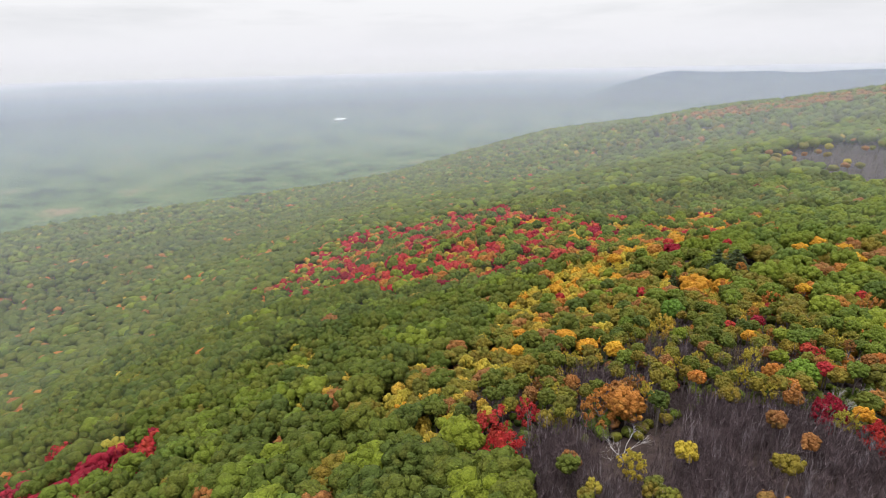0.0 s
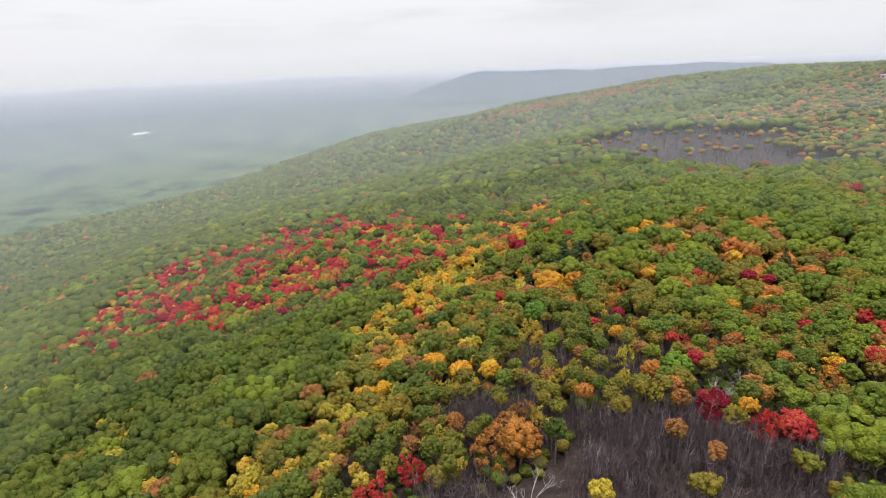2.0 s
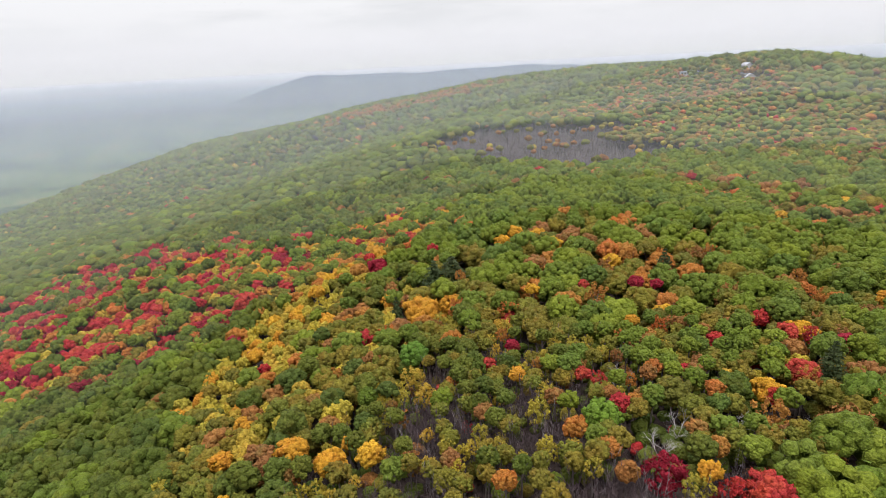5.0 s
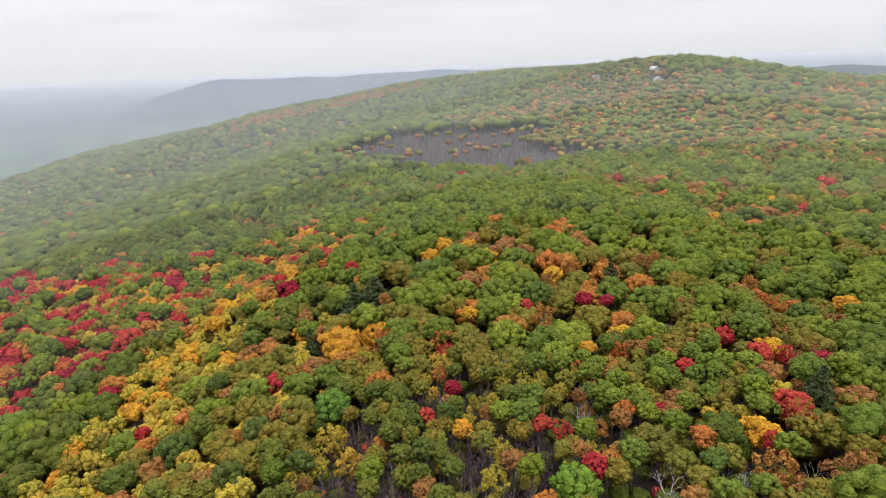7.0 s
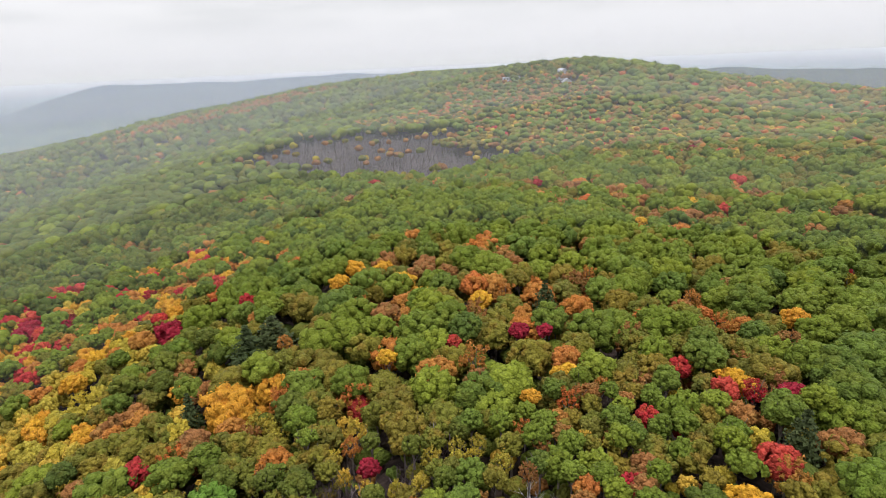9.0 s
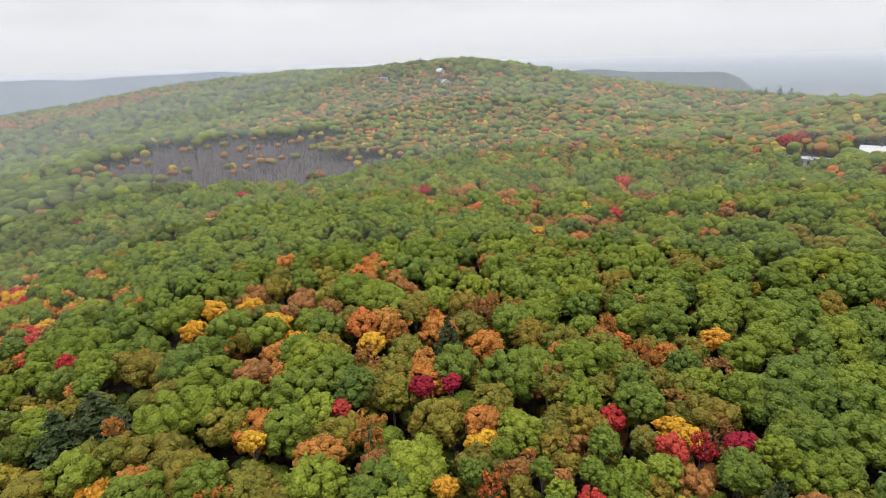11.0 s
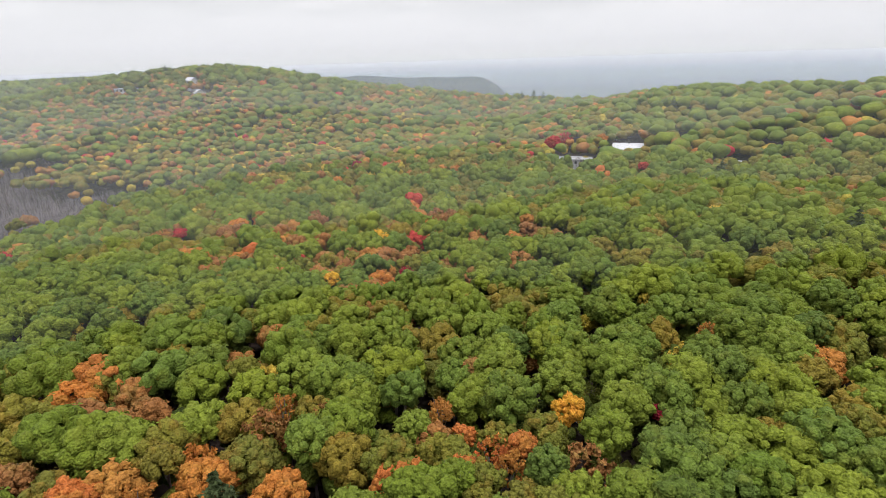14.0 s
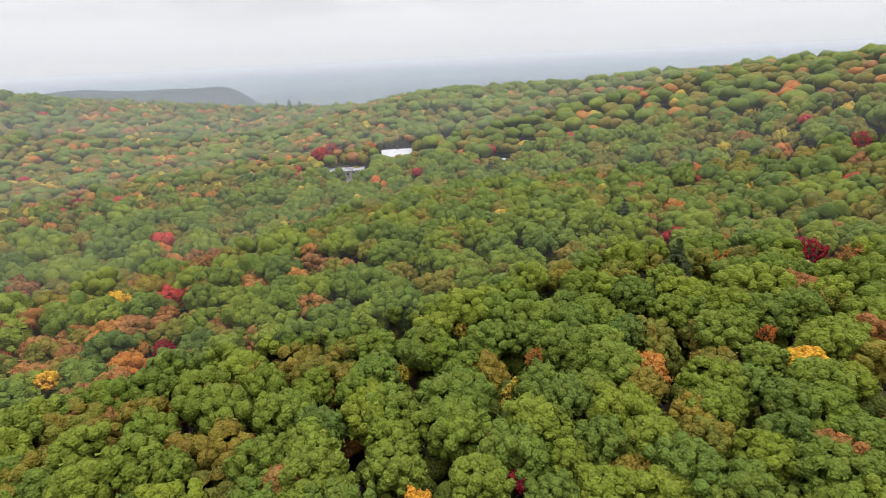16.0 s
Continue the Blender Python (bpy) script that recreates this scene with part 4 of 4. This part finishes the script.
pines = [t for t in rest if t[2] == "pine"]
woods("distant_pines", "dark pines among the distant woods", pines, lambda kind: PINE[int(rng.integers(0, 3))], ["pine"], [LEAF["pine"]], lambda k, r, x, y: (r / 4.3, 1.0, 0.0))


# low shrubs between the small trees and about the houses
shrubs = [(x, y) for x, y in lattice(-20, 125, 40, 150, 3.3, lambda x, y: stunted(x, y) < 0.80 and stand_mix(x, y).get("brush", 0) < 0.6)]
for (hx, hy), hr in OPEN[:4]:
    shrubs += lattice(hx - hr, hx + hr, hy - hr, hy + hr, 4.2, lambda x, y: (x - hx) ** 2 + (y - hy) ** 2 < hr * hr and not any((x - ox - 5) ** 2 + (y - oy) ** 2 < 49 for (ox, oy), _ in OPEN[:4]))
shrubs += lattice(-60, 260, -60, 260, 5.2, lambda x, y: min((x - a) ** 2 + (y - b) ** 2 for a, b in STRETCH) < 75 ** 2 and stunted(x, y) > 0.9)
sz = height(np.array([p[0] for p in shrubs]), np.array([p[1] for p in shrubs]))
shrub_kinds = ["deep", "green", "olive", "russet", "yellow", "red"]
shrubs = [(x, y, str(rng.choice(shrub_kinds, p=[0.52, 0.16, 0.20, 0.06, 0.05, 0.01])), float(rng.uniform(0.9, 1.9)) * (1.0 if stunted(x, y) < 0.9 else 1.7), float(z)) for (x, y), z in zip(shrubs, sz)]
woods("undergrowth", "low green and russet shrubs under the small trees", shrubs, lambda kind: FAR[int(rng.integers(0, 10))], shrub_kinds, [LEAF[k] for k in shrub_kinds], lambda k, r, x, y: (r, r * 1.2, 0.5 + r * rng.uniform(0.2, 1.3) + (3.0 if stunted(x, y) > 0.9 and x < 300 else 0.0)))


# ---------------------------------------------------------------- houses
def box(x0, x1, y0, y1, z0, z1):
    v = np.array([(x, y, z) for z in (z0, z1) for y in (y0, y1) for x in (x0, x1)], float)
    f = np.array([(0, 2, 3, 1), (4, 5, 7, 6), (0, 1, 5, 4), (2, 6, 7, 3), (0, 4, 6, 2), (1, 3, 7, 5)])
    return v, f


def solid(name, pieces, mat, parent, label=""):
    v, f = joined(pieces)
    ob = child(name, mesh_of(name, v, f, [mat], flat=True), parent, Matrix())
    return tagged(ob, label) if label else ob


def gable(length, depth, eave, ridge, over=0.5, thick=0.25):
    """Two roof slabs and their gable ends, the ridge along x."""
    l, d = length / 2 + over, depth / 2 + over
    drop = over * (ridge - eave) / (depth / 2)
    out = []
    for s in (-1, 1):
        v = np.array([(-l, 0, ridge), (l, 0, ridge), (l, s * d, eave - drop), (-l, s * d, eave - drop)], float)
        v = np.concatenate([v, v + (0, 0, thick)])
        out.append((v, np.array([(0, 1, 2, 3), (7, 6, 5, 4), (0, 4, 5, 1), (1, 5, 6, 2), (2, 6, 7, 3), (3, 7, 4, 0)])))
    return out


def house(name, label, x, y, turn, length, depth, eave, ridge, roof_mat, windows, flat_roof=False, chimney=False, sink=0.0):
    """A house with walls, roof, windows and a chimney where it has one."""
    base = new(name)
    base.matrix_world = pose(x, y, float(height(x, y)) + 0.3 - sink, rz=turn)
    tagged(base, label, "house")
    solid("wall", [box(-length / 2, length / 2, -depth / 2, depth / 2, -2.5, eave)], WALL_PAINT, base)
    if flat_roof:
        roof = solid("roof", [box(-length / 2 - 0.5, length / 2 + 0.5, -depth / 2 - 0.5, depth / 2 + 0.5, eave + 0.003, eave + 0.35)], roof_mat, base)
        solid("roof_edge", [box(-length / 2 - 0.55, length / 2 + 0.55, -depth / 2 - 0.58, -depth / 2 - 0.505, eave - 0.1, eave + 0.45)], TRIM_DARK, base, "dark roof edge")
    else:
        roof = solid("roof", gable(length, depth, eave, ridge), roof_mat, base)
        ends = []
        for s in (-1, 1):
            xx = s * (length / 2 - 0.1)
            v = np.array([(xx, -depth / 2, eave), (xx, depth / 2, eave), (xx, 0, ridge - 0.02), (xx - s * 0.2, -depth / 2, eave), (xx - s * 0.2, depth / 2, eave), (xx - s * 0.2, 0, ridge - 0.02)])
            ends.append((v, np.array([(0, 1, 2), (5, 4, 3), (0, 3, 4), (0, 4, 1), (1, 4, 5), (1, 5, 2)])))
        v, f = joined(ends)
        child("gable_end", mesh_of("gable_end", v, f, [WALL_PAINT], flat=True), base, Matrix())
    for side in (-1, 1):
        for k in range(windows):
            u = (k + 0.5) / windows * length - length / 2
            yy = side * depth / 2
            w = solid("window", [box(u - 0.7, u + 0.7, min(yy, yy + side * 0.05), max(yy, yy + side * 0.05), eave - 2.1, eave - 0.7)], GLASS_DARK, base)
            solid("window_frame", [box(u - 0.85, u + 0.85, min(yy, yy + side * 0.08), max(yy, yy + side * 0.08), eave - 2.25, eave - 2.1), box(u - 0.85, u + 0.85, min(yy, yy + side * 0.08), max(yy, yy + side * 0.08), eave - 0.7, eave - 0.55)], ROOF_WHITE, w)
    if chimney:
        solid("chimney", [box(-0.5, 0.5, -0.45, 0.45, eave, ridge + 1.4)], TRIM_DARK, base)
    return base


house("lodge", "lodge with a pale grey-white pitched roof among trees", 412, 18, 76, 17, 11, 4.6, 8.0, ROOF_WHITE, 5, chimney=True, sink=1.6)
house("lodge_wing", "low wing with a flat grey-white roof behind bare trees", 397, 51, 74, 19, 9, 5.4, 0, ROOF_GREY, 6, flat_roof=True)
house("garden_shed", "small shed with a pale flat roof at the wood's edge", 362, -18, 62, 9, 4, 5.4, 0, ROOF_WHITE, 2, flat_roof=True)
house("summit_house", "long white flat-roofed house near the hilltop", 562, 400, 130, 17, 8, 8.0, 0, ROOF_WHITE, 6, flat_roof=True)
house("hilltop_cottage", "white cottage with a pale pitched roof on the hill", 557, 334, 35, 11, 8, 6.0, 8.8, ROOF_WHITE, 4)
house("hilltop_cabin", "small white cabin with a pitched roof near the summit", 586, 354, 60, 9, 7, 7.5, 10.0, ROOF_WHITE, 3)


def pond(x, y, wide, deep):
    """A still pond on the valley floor: a shallow disc with an uneven shore, painted sky-pale."""
    g = np.random.default_rng(5)
    n = 40
    a = np.linspace(0, 2 * math.pi, n, endpoint=False)
    r = 1 + 0.18 * np.sin(2 * a + 1) + 0.1 * g.normal(size=n)
    z = float(height(x, y)) + 2.0
    rim = np.stack([x + wide * r * np.cos(a), y + deep * r * np.sin(a), np.full(n, z)], 1)
    low = rim - (0, 0, 6)
    v = np.concatenate([rim, low, [[x, y, z]]])
    i = np.arange(n)
    j = (i + 1) % n
    f = np.concatenate([np.stack([i, j, np.full(n, 2 * n)], 1), np.stack([i, i + n, j + n], 1), np.stack([i, j + n, j], 1)])
    tagged(new("water", mesh_of("water", v, f, [POND_SKY])), "pond in the valley, pale sky reflection painted into its colour", "pond", kind="structure")


pond(-342, 1979, 18, 55)
